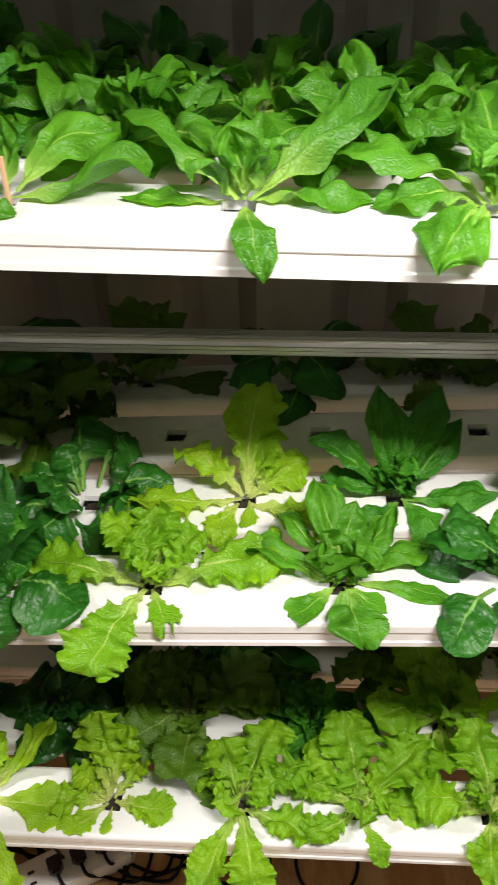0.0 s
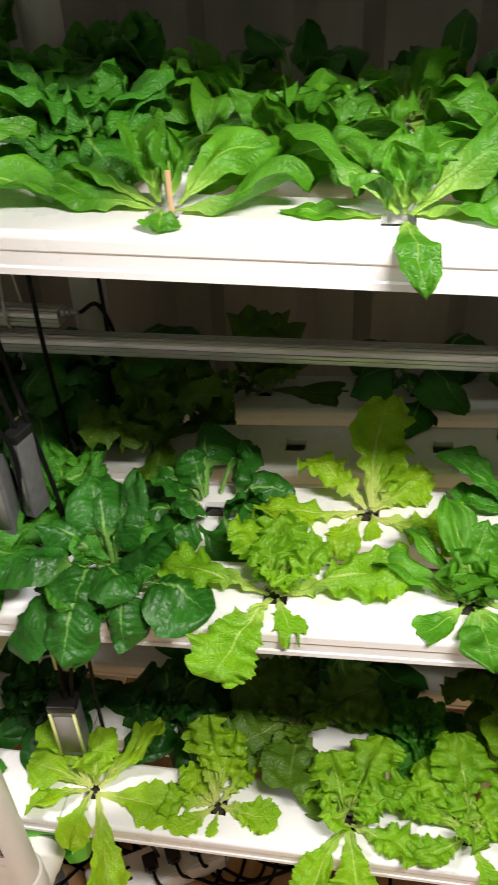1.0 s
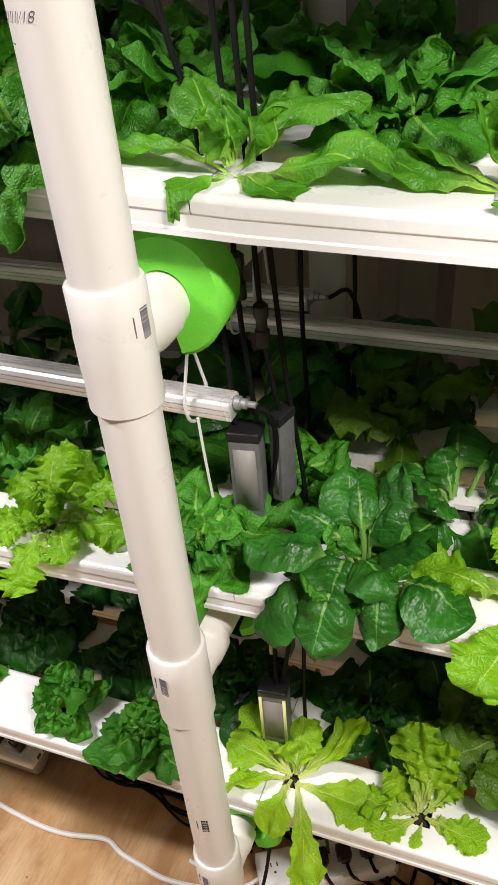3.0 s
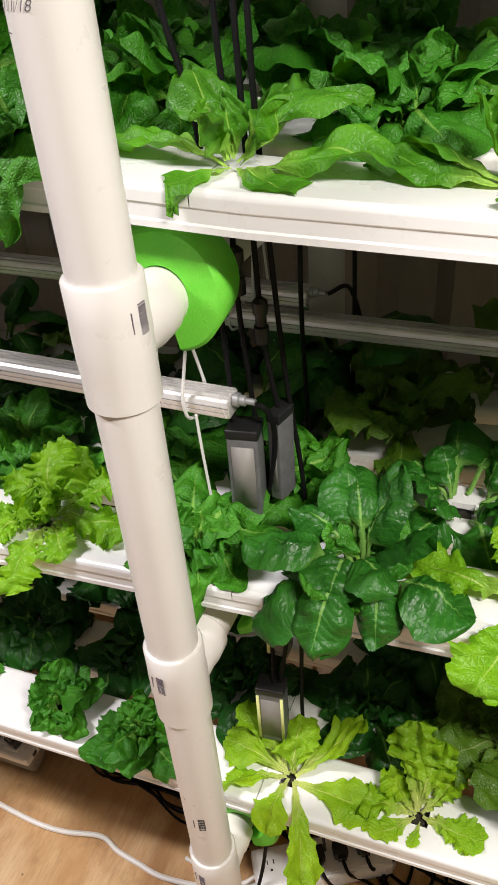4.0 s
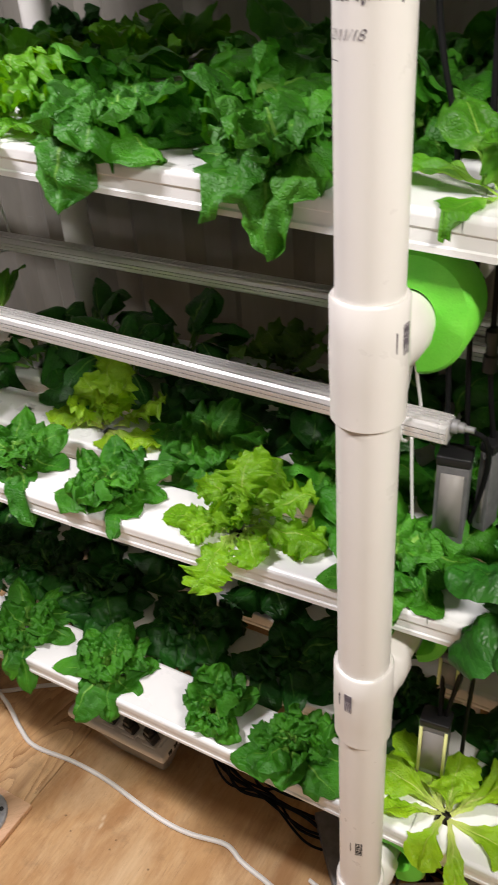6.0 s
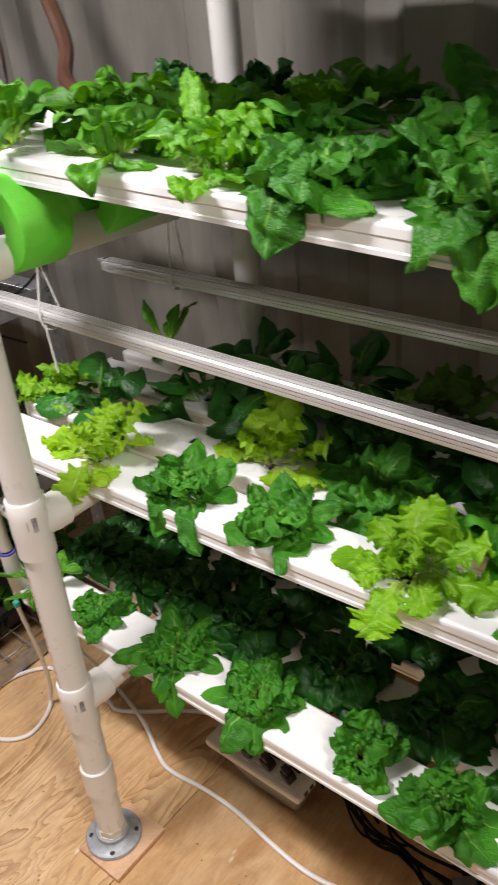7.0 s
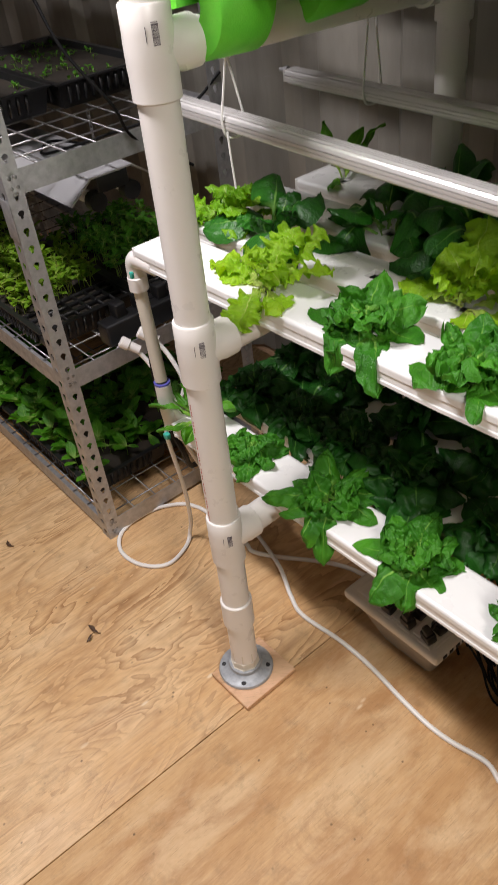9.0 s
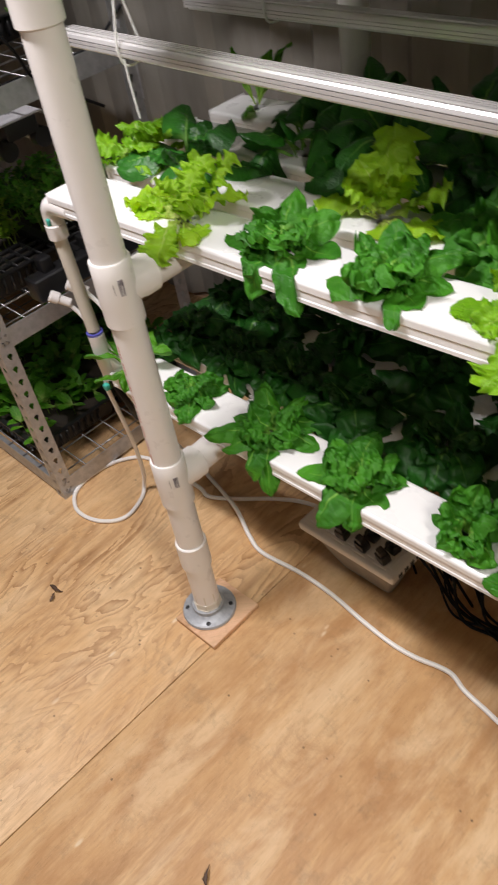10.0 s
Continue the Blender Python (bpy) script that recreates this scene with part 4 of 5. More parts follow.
def barcode(angle, z, seed):
    rng = random.Random(seed)
    cells, y = [], 0.0
    while y < 0.026:
        h = rng.choice((0.0008, 0.0012, 0.002))
        cells.append((angle, z + y, 0.009, h))
        y += h + rng.choice((0.0009, 0.0014))
    return cells + [(angle - 14, z + 0.004, 0.0008, 0.018)]


def foam(parent_name, x, y0, y1, z, r, bore, turn, label, slit=24):
    """A slit foam tube that sits over a pipe and lifts the channel."""
    n = 30
    verts, faces = [], []
    a0, a1 = radians(turn + slit), radians(turn + 360 - slit)
    ys = [y0, y0 + 0.004, y1 - 0.004, y1]
    for k, y in enumerate(ys):
        d = 0.004 if k in (0, 3) else 0.0
        for i in range(n):
            a = a0 + (a1 - a0) * i / (n - 1)
            w = 1 + 0.03 * math.sin(3 * a + y * 40)
            for rr in ((r - d) * w, bore + d * 0.5):
                verts.append((x + rr * math.cos(a), y, z + rr * math.sin(a)))
    m = 2 * n
    for k in range(3):
        for i in range(n - 1):
            o = k * m + 2 * i
            faces += [(o, o + 2, o + 2 + m, o + m), (o + 1, o + 1 + m, o + 3 + m, o + 3)]
        faces += [(k * m, k * m + m, k * m + m + 1, k * m + 1), (k * m + m - 2, k * m + m - 1, k * m + 2 * m - 1, k * m + 2 * m - 2)]
    for k in (0, 3):
        c = len(verts)
        verts += verts[k * m:k * m + m]
        for i in range(n - 1):
            o = c + 2 * i
            faces.append((o, o + 1, o + 3, o + 2) if k == 0 else (o, o + 2, o + 3, o + 1))
    ob = raw(parent_name, verts, faces, M_FOAM)
    return tagged(ob, label, "foam tube", "foam shims under the channels")


def pipe_frame(foot, head, tees, rear, prints):
    """A leaning upright with three tees, whose arms carry the channels back to a rear upright."""
    foot, head = Vector(foot), Vector(head)

    def axis(z):
        return foot + (head - foot) * ((z - foot.z) / (head.z - foot.z))

    d = (head - foot).normalized()
    t = thing("pipe_upright", foot, "white plastic pipe upright with tee fittings on a grey flange foot", "pipe upright", "pipe uprights")
    top, (rear_x, rear_y) = 2.36, rear
    lathe_part("post", axis(0.045), d, [(0, 0), (0, PIPE), (top - 0.045, PIPE), (top - 0.045, 0)], M_PVC, t, n=36)
    for k, z in enumerate(tees):
        c = axis(z)
        bm = bmesh.new()
        add_lathe(bm, c - d * 0.058, d, [(0.0, PIPE - 0.001), (0, TEE - 0.0025), (0.002, TEE), (0.034, TEE), (0.043, TEE + 0.0006), (0.073, TEE + 0.0006), (0.082, TEE), (0.114, TEE), (0.116, TEE - 0.0015), (0.116, PIPE - 0.001)], 36)
        add_lathe(bm, c, (0, 1, 0), [(0.0, TEE - 0.002), (0.034, TEE - 0.002), (0.042, TEE), (0.066, TEE), (0.068, TEE - 0.002), (0.068, PIPE - 0.001)], 32)
        tee = part("tee_fitting", bm, M_PVC, t)
        wrap_bars("barcode", tee, axis, TEE + 0.0006, barcode(prints[k], z + (0.012 if k == 0 else 0.005), 7 + k), M_PENCIL)
        run = Vector((rear_x, rear_y, z - 0.03)) - Vector((c.x, c.y + 0.05, z))
        lathe_part("arm", (c.x, c.y + 0.05, z), run, [(0, 0), (0, PIPE), (run.length - 0.01, PIPE), (run.length - 0.01, 0)], M_PVC, t, n=28)
    lathe_part("coupling", axis(0.176), d, [(0, PIPE), (0, TEE - 0.002), (0.002, TEE), (0.070, TEE), (0.072, TEE - 0.002), (0.072, PIPE)], M_PVC, t, n=32)
    lathe_part("threaded_adapter", axis(0.026), d, [(0, PIPE + 0.004), (0.014, PIPE + 0.004), (0.014, PIPE + 0.0025), (0.03, PIPE + 0.0025), (0.032, PIPE + 0.0005), (0.06, PIPE + 0.0005)], M_PVC_OLD, t, n=8)
    fl = lathe_part("floor_flange", (foot.x, foot.y, foot.z + 0.012), (0, 0, 1), [(0, 0), (0, 0.060), (0.003, 0.062), (0.008, 0.060), (0.011, 0.044), (0.017, 0.037), (0.026, 0.036), (0.026, 0.028)], M_FLANGE, t, n=40)
    for a in (45, 135, 225, 315):
        lathe_part("screw", (foot.x + 0.049 * math.cos(radians(a)), foot.y + 0.049 * math.sin(radians(a)), foot.z + 0.0205), (0, 0, 1), [(0, 0.0065), (0.0015, 0.006), (0.0025, 0.003), (0.0015, 0)], M_INK, fl, n=8)
    box_part("base_board", (-0.062, -0.078, 0), (0.062, 0.066, 0.0125), M_PLANK, t, "rough sawn offcut of tan wood", 0.0015, Matrix.Translation((foot.x + 0.02, foot.y + 0.01, foot.z)) @ Matrix.Rotation(radians(1), 4, "Z"))
    # the rear upright
    r = thing("pipe_upright", (rear_x, rear_y, 0), "white plastic pipe upright at the wall behind the channels", "pipe upright", "pipe uprights")
    lathe_part("post", (rear_x, rear_y, 0), (0, 0, 1), [(0, 0), (0, PIPE), (top, PIPE), (top, 0)], M_PVC, r, n=28)
    for z in (q - 0.03 for q in tees):
        bm = bmesh.new()
        add_lathe(bm, (rear_x, rear_y, z - 0.066), (0, 0, 1), [(0, PIPE - 0.001), (0, TEE), (0.132, TEE), (0.132, PIPE - 0.001)], 28)
        add_lathe(bm, (rear_x, rear_y, z), (0, -1, 0), [(0, TEE - 0.002), (0.06, TEE), (0.09, TEE), (0.09, PIPE - 0.001)], 28)
        part("tee_fitting", bm, M_PVC, r)
    return t, axis


post_a, axis_a = pipe_frame((-0.539, 0.509, 0.0), (-0.549, 0.504, 1.4), (1.278, 0.8425, 0.398), (-0.547, 1.13), (-14, -105, -108))
post_b, axis_b = pipe_frame((-1.399, 0.4475, 0.0), (-1.4075, 0.468, 1.3), (1.297, 0.852, 0.428), (-1.450, 1.13), (-24, -26, -30))
foam("foam_tube", -0.546, 0.590, 0.634, 1.281, 0.061, 0.0240, 232, "bright green foam tube slit over a pipe arm", 50)
foam("foam_tube", -1.404, 0.532, 0.625, 1.338, 0.071, 0.024, 226, "bright green foam tube slit over a pipe arm", 34)
foam("foam_tube", -1.415, 0.72, 0.84, 1.345, 0.070, 0.028, 268, "bright green foam tube slit over a pipe arm")
foam("foam_tube", -0.530, 0.620, 0.70, 0.836, 0.046, 0.030, 262, "bright green foam tube under the middle channel")
foam("foam_tube", -0.522, 0.572, 0.66, 0.412, 0.056, 0.0300, 262, "bright green foam tube under the low channel")

# ---------------------------------------------------------------- lamps, cords and drivers in the rack
def led_bar(x0, x1, y, z0, z1, label):
    """A finned aluminium lamp bar with a milky underside and a plug at one end."""
    t = thing("led_bar", (x0, y, z0), label, "grow light", "grow light bars")
    prof = [(-.0140, -.0165), (.0140, -.0165), (.0140, .0055)]
    for k in range(3):  # cooling slots along the top
        y0 = .0102 - k * .0056
        prof += [(y0 + .0018, .0055), (y0 + .0018, -.0040), (y0 - .0018, -.0040), (y0 - .0018, .0055)]
    prof += [(-.0048, .0055), (-.0078, .0046), (-.0070, .0014), (-.0086, .0008), (-.0096, .0034), (-.0120, .0008), (-.0138, -.0034)]
    for zr, w in ((-.0052, .0008), (-.0112, .0005)):
        prof += [(-.0140, zr + w), (-.0108, zr + w), (-.0108, zr - w), (-.0140, zr - w)]
    n = len(prof)
    verts = [(x, y + a, z + b) for x, z in ((x0, z0), (x1, z1)) for a, b in prof]
    faces = [(k, (k + 1) % n, n + (k + 1) % n, n + k) for k in range(n)] + [tuple(range(n))[::-1], tuple(range(n, 2 * n))]
    raw("body", verts, faces, M_ALU, t, smooth=False)
    cov = [(-.0105, -.0182), (-.0085, -.0212), (0, -.0225), (.0085, -.0212), (.0105, -.0182)]
    verts = [(x, y + a, z + b) for x, z in ((x0 + .004, z0), (x1 - .004, z1)) for a, b in cov]
    raw("cover", verts, [(k, k + 1, 6 + k, 5 + k) for k in range(4)] + [(4, 3, 2, 1, 0), (5, 6, 7, 8, 9), (0, 5, 9, 4)], M_DIFF, t, "milky plastic cover", smooth=False)
    for x, z, s in ((x0, z0, -1), (x1, z1, 1)):
        box_part("end_plate", (min(x, x + s * .004), y - .0135, z - .0175), (max(x, x + s * .002), y + .0135, z + .0045), M_ALU, t, bevel=0.001)
        lathe_part("plug", (x + s * .003, y, z), (s, 0, 0), [(0, .008), (.006, .008), (.007, .006), (.013, .006), (.014, .0038), (.024, .0038), (.024, 0)], M_STEEL, t, n=12)
    return t


led_bar(-1.66, -0.516, 0.657, 1.155, 1.130, "long aluminium lamp bar hanging under the top channels")
led_bar(-1.72, -0.53, 0.975, 1.118, 1.108, "long aluminium lamp bar hanging near the wall")
led_bar(-0.665, 0.56, 0.95, 1.080, 1.080, "long aluminium lamp bar hanging over the back lettuces")


def zip_tie(x, y, z_bar, z_top, tail, spread=0.012):
    """Two strands that cross over the bar, a loop round it and a loose tail."""
    t = thing("zip_tie", (x, y, z_bar - .028), "white nylon zip tie holding a lamp bar", "zip tie", "zip ties")
    zc = z_bar + (z_top - z_bar) * .62
    tube_part("loop", [(x - .005, y - .017, z_bar + .010), (x - .005, y - .018, z_bar - .006), (x - .003, y - .011, z_bar - .025), (x + .003, y + .011, z_bar - .025), (x + .005, y + .018, z_bar - .004), (x + .005, y + .017, z_bar + .010)], .0021, M_TIE, t, n=6)
    for s in (-1, 1):
        tube_part("strap", [(x + s * .005, y + s * .017, z_bar + .010), (x + s * .001, y, zc), (x - s * spread, y, z_top)], .0019, M_TIE, t, n=6, steps=0)
    box_part("head", (x - .004, y - .006, zc - .005), (x + .004, y + .006, zc + .005), M_TIE, t, bevel=.001)
    if tail:
        tube_part("tail", [(x + .010, y - .021, z_bar - .012), (x + .013, y - .022, z_bar - tail * .5), (x + .017, y - .022, z_bar - tail)], .0018, M_TIE, t, n=6)


zip_tie(-0.560, 0.657, 1.129, 1.245, 0.12)
zip_tie(-1.50, 0.657, 1.147, 1.30, 0.10, 0.016)
zip_tie(-1.50, 0.975, 1.116, 1.40, 0, 0.02)
zip_tie(-0.60, 0.975, 1.109, 1.35, 0)
zip_tie(-0.63, 0.95, 1.080, 1.35, 0)
zip_tie(0.40, 0.95, 1.080, 1.31, 0)


def led_driver(at, size, turn, label, edge=None, lie=False):
    t = thing("led_driver", at, label, "power supply", "lamp power supplies")
    w, d, h = size
    m = Matrix.Translation(at) @ Matrix.Rotation(radians(turn), 4, "Z")
    if lie:
        m = m @ Matrix.Translation((0, 0, d / 2)) @ Matrix.Rotation(radians(90), 4, "X")
    box_part("case", (-w / 2, -d / 2, 0), (w / 2, d / 2, h), M_ALU_DARK, t, bevel=.002, matrix=m)
    box_part("end_cap", (-w / 2 - .001, -d / 2 - .001, h), (w / 2 + .001, d / 2 + .001, h + .012), M_BLACK, t, "black end cap", .002, m)
    box_part("rating_label", (-w / 2 + .005, -d / 2 - .0012, .012), (w / 2 - .005, -d / 2, h - .010), M_TUB, t, "plain grey rating label", 0, m)
    if edge:
        for s in (-1, 1):
            box_part("edge_strip", (s * (w / 2 - .0025) - .0022, -d / 2 - .002, .004), (s * (w / 2 - .0025) + .0022, -d / 2 - .0005, h - .002), edge, t, "pale yellow edge strip", 0, m)
    return t


led_driver((-0.509, 0.668, 0.972), (.036, .030, .108), 8, "grey metal lamp driver hanging on black cords")
led_driver((-0.474, 0.69, 0.985), (.016, .030, .108), -14, "grey metal lamp driver hanging on black cords")
led_driver((-0.497, 0.662, 0.535), (.040, .028, .105), 6, "small grey lamp driver with pale yellow edges", M_YELLOW)
led_driver((-0.492, 0.694, 0.69), (.030, .026, .06), 0, "small grey lamp driver with pale yellow edges", M_YELLOW)
led_driver((-0.74, 0.80, 0.0), (.045, .035, .16), 40, "grey metal lamp driver lying on the plywood floor", lie=True)


def cord(points, r, material, label, name="cable", category="cord", group=""):
    ob = tube_part(name, points, r, material, n=8)
    return tagged(ob, label, category, group)


HANG = "black power cord hanging between the channels"
for pts, r in (
    ([(-0.590, .686, 1.78), (-0.566, .686, 1.52), (-0.540, .686, 1.40), (-0.532, .684, 1.22), (-0.520, .668, 1.095)], .0031),
    ([(-0.520, .688, 1.78), (-0.514, .686, 1.50), (-0.510, .686, 1.40), (-0.512, .684, 1.25), (-0.505, .690, 1.10), (-0.497, .704, .95), (-0.50, .70, .78), (-0.497, .68, .648)], .0031),
    ([(-0.500, .688, 1.78), (-0.496, .686, 1.50), (-0.493, .686, 1.38), (-0.488, .688, 1.2), (-0.476, .692, 1.098)], .0031),
    ([(-0.488, .688, 1.78), (-0.484, .686, 1.50), (-0.481, .688, 1.38), (-0.470, .700, 1.15), (-0.455, .712, .95), (-0.462, .70, .72), (-0.46, .69, .5), (-0.44, .70, .25), (-0.45, .76, .02)], .0031),
    ([(-0.502, .70, .90), (-0.506, .696, .80), (-0.500, .684, .72), (-0.494, .664, .652)], .0031),
    ([(-0.478, .70, .90), (-0.474, .694, .80), (-0.478, .68, .72), (-0.486, .668, .65)], .0031),
    ([(-0.494, .657, 1.128), (-0.478, .66, 1.12), (-0.474, .67, 1.08), (-0.486, .68, 1.0), (-0.508, .695, .93)], .0032),
    ([(-0.70, 0.95, 1.066), (-0.72, .97, 1.10), (-0.60, 1.0, 1.2), (-0.52, .97, 1.30)], .0032),
    ([(-0.50, 0.975, 1.108), (-0.47, .975, 1.12), (-0.452, .98, 1.05), (-0.455, .985, .95), (-0.44, .98, .80)], .0031),
    ([(-0.465, .972, 1.32), (-0.462, .972, 1.1), (-0.463, .975, .98), (-0.45, .98, .80)], .0031),
    ([(-0.49, .83, 1.33), (-0.492, .83, 1.15), (-0.486, .83, .98), (-0.48, .828, .80)], .0031),
):
    c = cord(pts, r, M_CORD_B, HANG, group="black cords")
    for x, z, q in ((-.532, 1.235, .0085), (-.511, 1.262, .0085), (-.488, 1.21, .008)):
        if abs(pts[3][0] - x) < .003 and pts[0][2] > 1.7:
            lathe_part("connector", (x, .685, z - .022), (0, 0, 1), [(0, .004), (0, q), (.018, q), (.02, q * .75), (.03, q * .75), (.034, q), (.046, q), (.05, .004)], M_BLACK, c, "black threaded connector", 12)
TANGLE = "black power cord lying in a bundle on the floor"
for k in range(6):
    rng = random.Random(90 + k)
    cord([(-1.09 + .006 * k, .82 - .012 * k, .17), (-1.03, .83 - .010 * k, .10)] + [(x + rng.uniform(-.02, .02), y + .05 - .006 * k + rng.uniform(-.022, .022), .005 + rng.choice((0, 0, .007))) for x, y in ((-.97, .765), (-.87, .745), (-.77, .735), (-.67, .725), (-.58, .72))], .0027, M_CORD_B, TANGLE, group="floor cords")
rng = random.Random(31)
for k in range(11):
    x, y = -1.05 + .03 * k, .785 + .012 * (k % 5)
    pts = [(x - .02, y, .20 - .015 * k), (x + .04, y + .03, .15 - .012 * k)] if k < 6 else []
    x += .10
    while x < rng.uniform(-.2, .25):
        pts.append((x, y + rng.uniform(-.02, .06), .004 + rng.choice((0, 0, .006, .012))))
        x += rng.uniform(.07, .14)
        y = min(.95, max(.70, y + rng.uniform(-.03, .05)))
    cord(pts, .0036, M_CORD_B, TANGLE, group="floor cords")
for k in range(5):
    x, y, a = -.62 + .17 * k, .78, rng.uniform(0, 6)
    cord([(x + .06 * math.cos(a + q * .8), y + .05 * math.sin(a + q * .8), .006 + .02 * (q % 2)) for q in range(9)], .0036, M_CORD_B, "coil of black power cord on the floor", group="floor cords")
cord([(-0.60, .74, .01), (-0.625, .66, .05), (-0.640, .63, .02), (-0.60, .60, .006), (-0.56, .61, .006), (-0.54, .66, .10), (-.53, .70, .30), (-.52, .69, .45)], .0034, M_CORD_B, TANGLE, group="floor cords")

LOOSE = "white cord lying loose on the plywood floor"
cord([(-1.745, .570, .50), (-1.755, .562, .43), (-1.760, .566, .39), (-1.765, .579, .29), (-1.786, .596, .19), (-1.812, .609, .08), (-1.826, .607, .028), (-1.820, .594, .007), (-1.802, .563, .006), (-1.790, .517, .006), (-1.804, .481, .006), (-1.842, .452, .006), (-1.890, .439, .006), (-1.936, .445, .006), (-1.979, .478, .006), (-1.997, .537, .006), (-1.988, .609, .006), (-1.954, .665, .006), (-1.917, .688, .006), (-1.864, .698, .006), (-1.712, .699, .006), (-1.664, .692, .006), (-1.600, .728, .006), (-1.504, .798, .006), (-1.420, .834, .006), (-1.28, .85, .006)], .0056, M_CORD_W, LOOSE, group="white cords")
cord([(-1.79, .60, .44), (-1.80, .66, .25), (-1.76, .745, .03), (-1.716, .742, .008), (-1.571, .701, .017), (-1.480, .660, .007), (-1.418, .642, .006), (-1.307, .653, .006), (-1.21, .652, .006), (-1.105, .639, .006), (-1.029, .633, .006), (-.970, .637, .006), (-.896, .652, .006), (-.850, .637, .006), (-.80, .628, .006), (-.732, .620, .006), (-.62, .64, .006), (-0.5, .70, .006)], .0055, M_CORD_W, LOOSE, group="white cords")


# ---------------------------------------------------------------- power strip on the floor
def floor_strip():
    m = Matrix.Translation((-0.452, 0.738, 0)) @ Matrix.Rotation(radians(30), 4, "Z")
    t = thing("power_strip", (-0.448, 0.716, 0), "white power strip with black plugs lying on the floor", "power strip")
    box_part("body", (-.132, -.040, 0.002), (.132, .040, .046), M_LID, t, bevel=.006, matrix=m)
    box_part("top_plate", (-.124, -.033, .046), (.124, .033, .0485), M_LID, t, bevel=.001, matrix=m)
    for k in range(5):
        x = -.098 + k * .045
        if k == 1:
            for j in range(2):
                box_part("charging_port", (x - .006, -.014 + j * .022, .0484), (x + .006, -.008 + j * .022, .0490), M_INK, t, bevel=0, matrix=m)
            continue
        for dx, dy, w, h in ((-.007, .004, .0022, .008), (.005, .004, .0022, .008), (-.002, -.009, .004, .004)):
            box_part("socket_slot", (x + dx, dy, .0484), (x + dx + w, dy + h, .0490), M_INK, t, bevel=0, matrix=m)
        if k > 1:
            bm = bmesh.new()
            add_box(bm, (x - .014, -.014, .049), (x + .014, .014, .070), .004)
            add_box(bm, (x - .009, -.022, .056), (x + .009, -.010, .068), .003)
            bmesh.ops.transform(bm, matrix=m, verts=bm.verts)
            part("plug", bm, M_BLACK, t, "black power plug")
            p = [m @ Vector(v) for v in ((x, -.020, .062), (x + .006, -.045, .055), (x + .03, -.068 + .01 * k, .012), (x + .10, -.05 - .008 * k, .006), (x + .17, .02, .006))]
            tube_part("cord", p, .0034, M_CORD_B, t, n=7)
    p = [m @ Vector(v) for v in ((-.131, 0, .022), (-.16, -.004, .016), (-.20, .02, .008), (-.26, .07, .006))]
    tube_part("supply_cord", p, .0042, M_CORD_W, t, "white supply cord", n=8)


floor_strip()
box = bmesh.new()
for k in range(3):
    add_box(box, (-.06, -.035, .001 + .0022 * k), (.06, .035, .0028 + .0022 * k), 0, Matrix.Translation((-0.385, 0.795, 0)) @ Matrix.Rotation(radians(14 + 5 * k), 4, "Z"))
tagged(part("leaflet", box, M_LID, smooth=False), "folded white paper leaflet lying on the floor", "leaflet")

# ---------------------------------------------------------------- outlet box under the low channel
def outlet_box():
    x0, x1, y0, y1, z = -1.305, -1.045, 0.670, 0.825, 0.172
    t = thing("outlet_box", ((x0 + x1) / 2, (y0 + y1) / 2, 0), "grey-white plastic outlet box with black plugs on its lid", "outlet box")
    verts, faces = [], []
    for zz, i in ((0.0, .062), (z - .022, .012)):
        for xa, ya in ((x0 + i, y0 + i), (x1 - i, y0 + i), (x1 - i, y1 - i), (x0 + i, y1 - i)):
            verts.append((xa, ya, zz))
    faces = [(k, (k + 1) % 4, 4 + (k + 1) % 4, 4 + k) for k in range(4)] + [(3, 2, 1, 0), (4, 5, 6, 7)]
    bm = bmesh.new()
    vs = [bm.verts.new(v) for v in verts]
    for f in faces:
        bm.faces.new([vs[i] for i in f])
    bmesh.ops.bevel(bm, geom=list(bm.edges), offset=.012, segments=3, affect="EDGES", profile=.5)
    part("tub", bm, M_TUB, t, "tapered plastic tub, grey darkened for the shade under the channel")
    lid = box_part("lid", (x0, y0, z - .024), (x1, y1, z), M_BOX, t, bevel=.008)
    box_part("raised_panel", (x0 + .022, y0 + .018, z - .001), (x1 - .018, y1 - .02, z + .004), M_BOX, lid, bevel=.003)
    for k in range(5):
        box_part("vent_slot", (x1 - .0008, y0 + .02 + k * .02, z - .016), (x1 + .0006, y0 + .032 + k * .02, z - .006), M_INK, lid, bevel=0)
    for k in range(3):
        px = -1.194 + k * .054
        plate = box_part("outlet_plate", (px - .017, y0 + .008, z + .003), (px + .017, y0 + .066, z + .0065), M_BOX, t, bevel=.002)
        for j in range(2):
            c = (px, y0 + .026 + j * .032, z + .0065)
            bm = bmesh.new()
            add_box(bm, (-.014, -.012, 0), (.014, .012, .026), .005)
            add_box(bm, (-.009, -.008, .020), (.009, .008, .042), .004)
            bmesh.ops.transform(bm, matrix=Matrix.Translation(c) @ Matrix.Rotation(radians(8 * (j - k)), 4, "Z") @ Matrix.Rotation(radians(12 - 9 * j), 4, "X"), verts=bm.verts)
            part("plug", bm, M_BLACK, t, "black power plug")
            tube_part("cord", [(c[0], c[1], c[2] + .03), (c[0] + .01, c[1] + .02, c[2] + .05), (c[0] + .04, c[1] + .07, c[2] + .035), (c[0] + .08, c[1] + .10, c[2] - .05), (c[0] + .10 + .02 * k, c[1] + .12, .006)], .0034, M_CORD_B, t, n=6)


outlet_box()


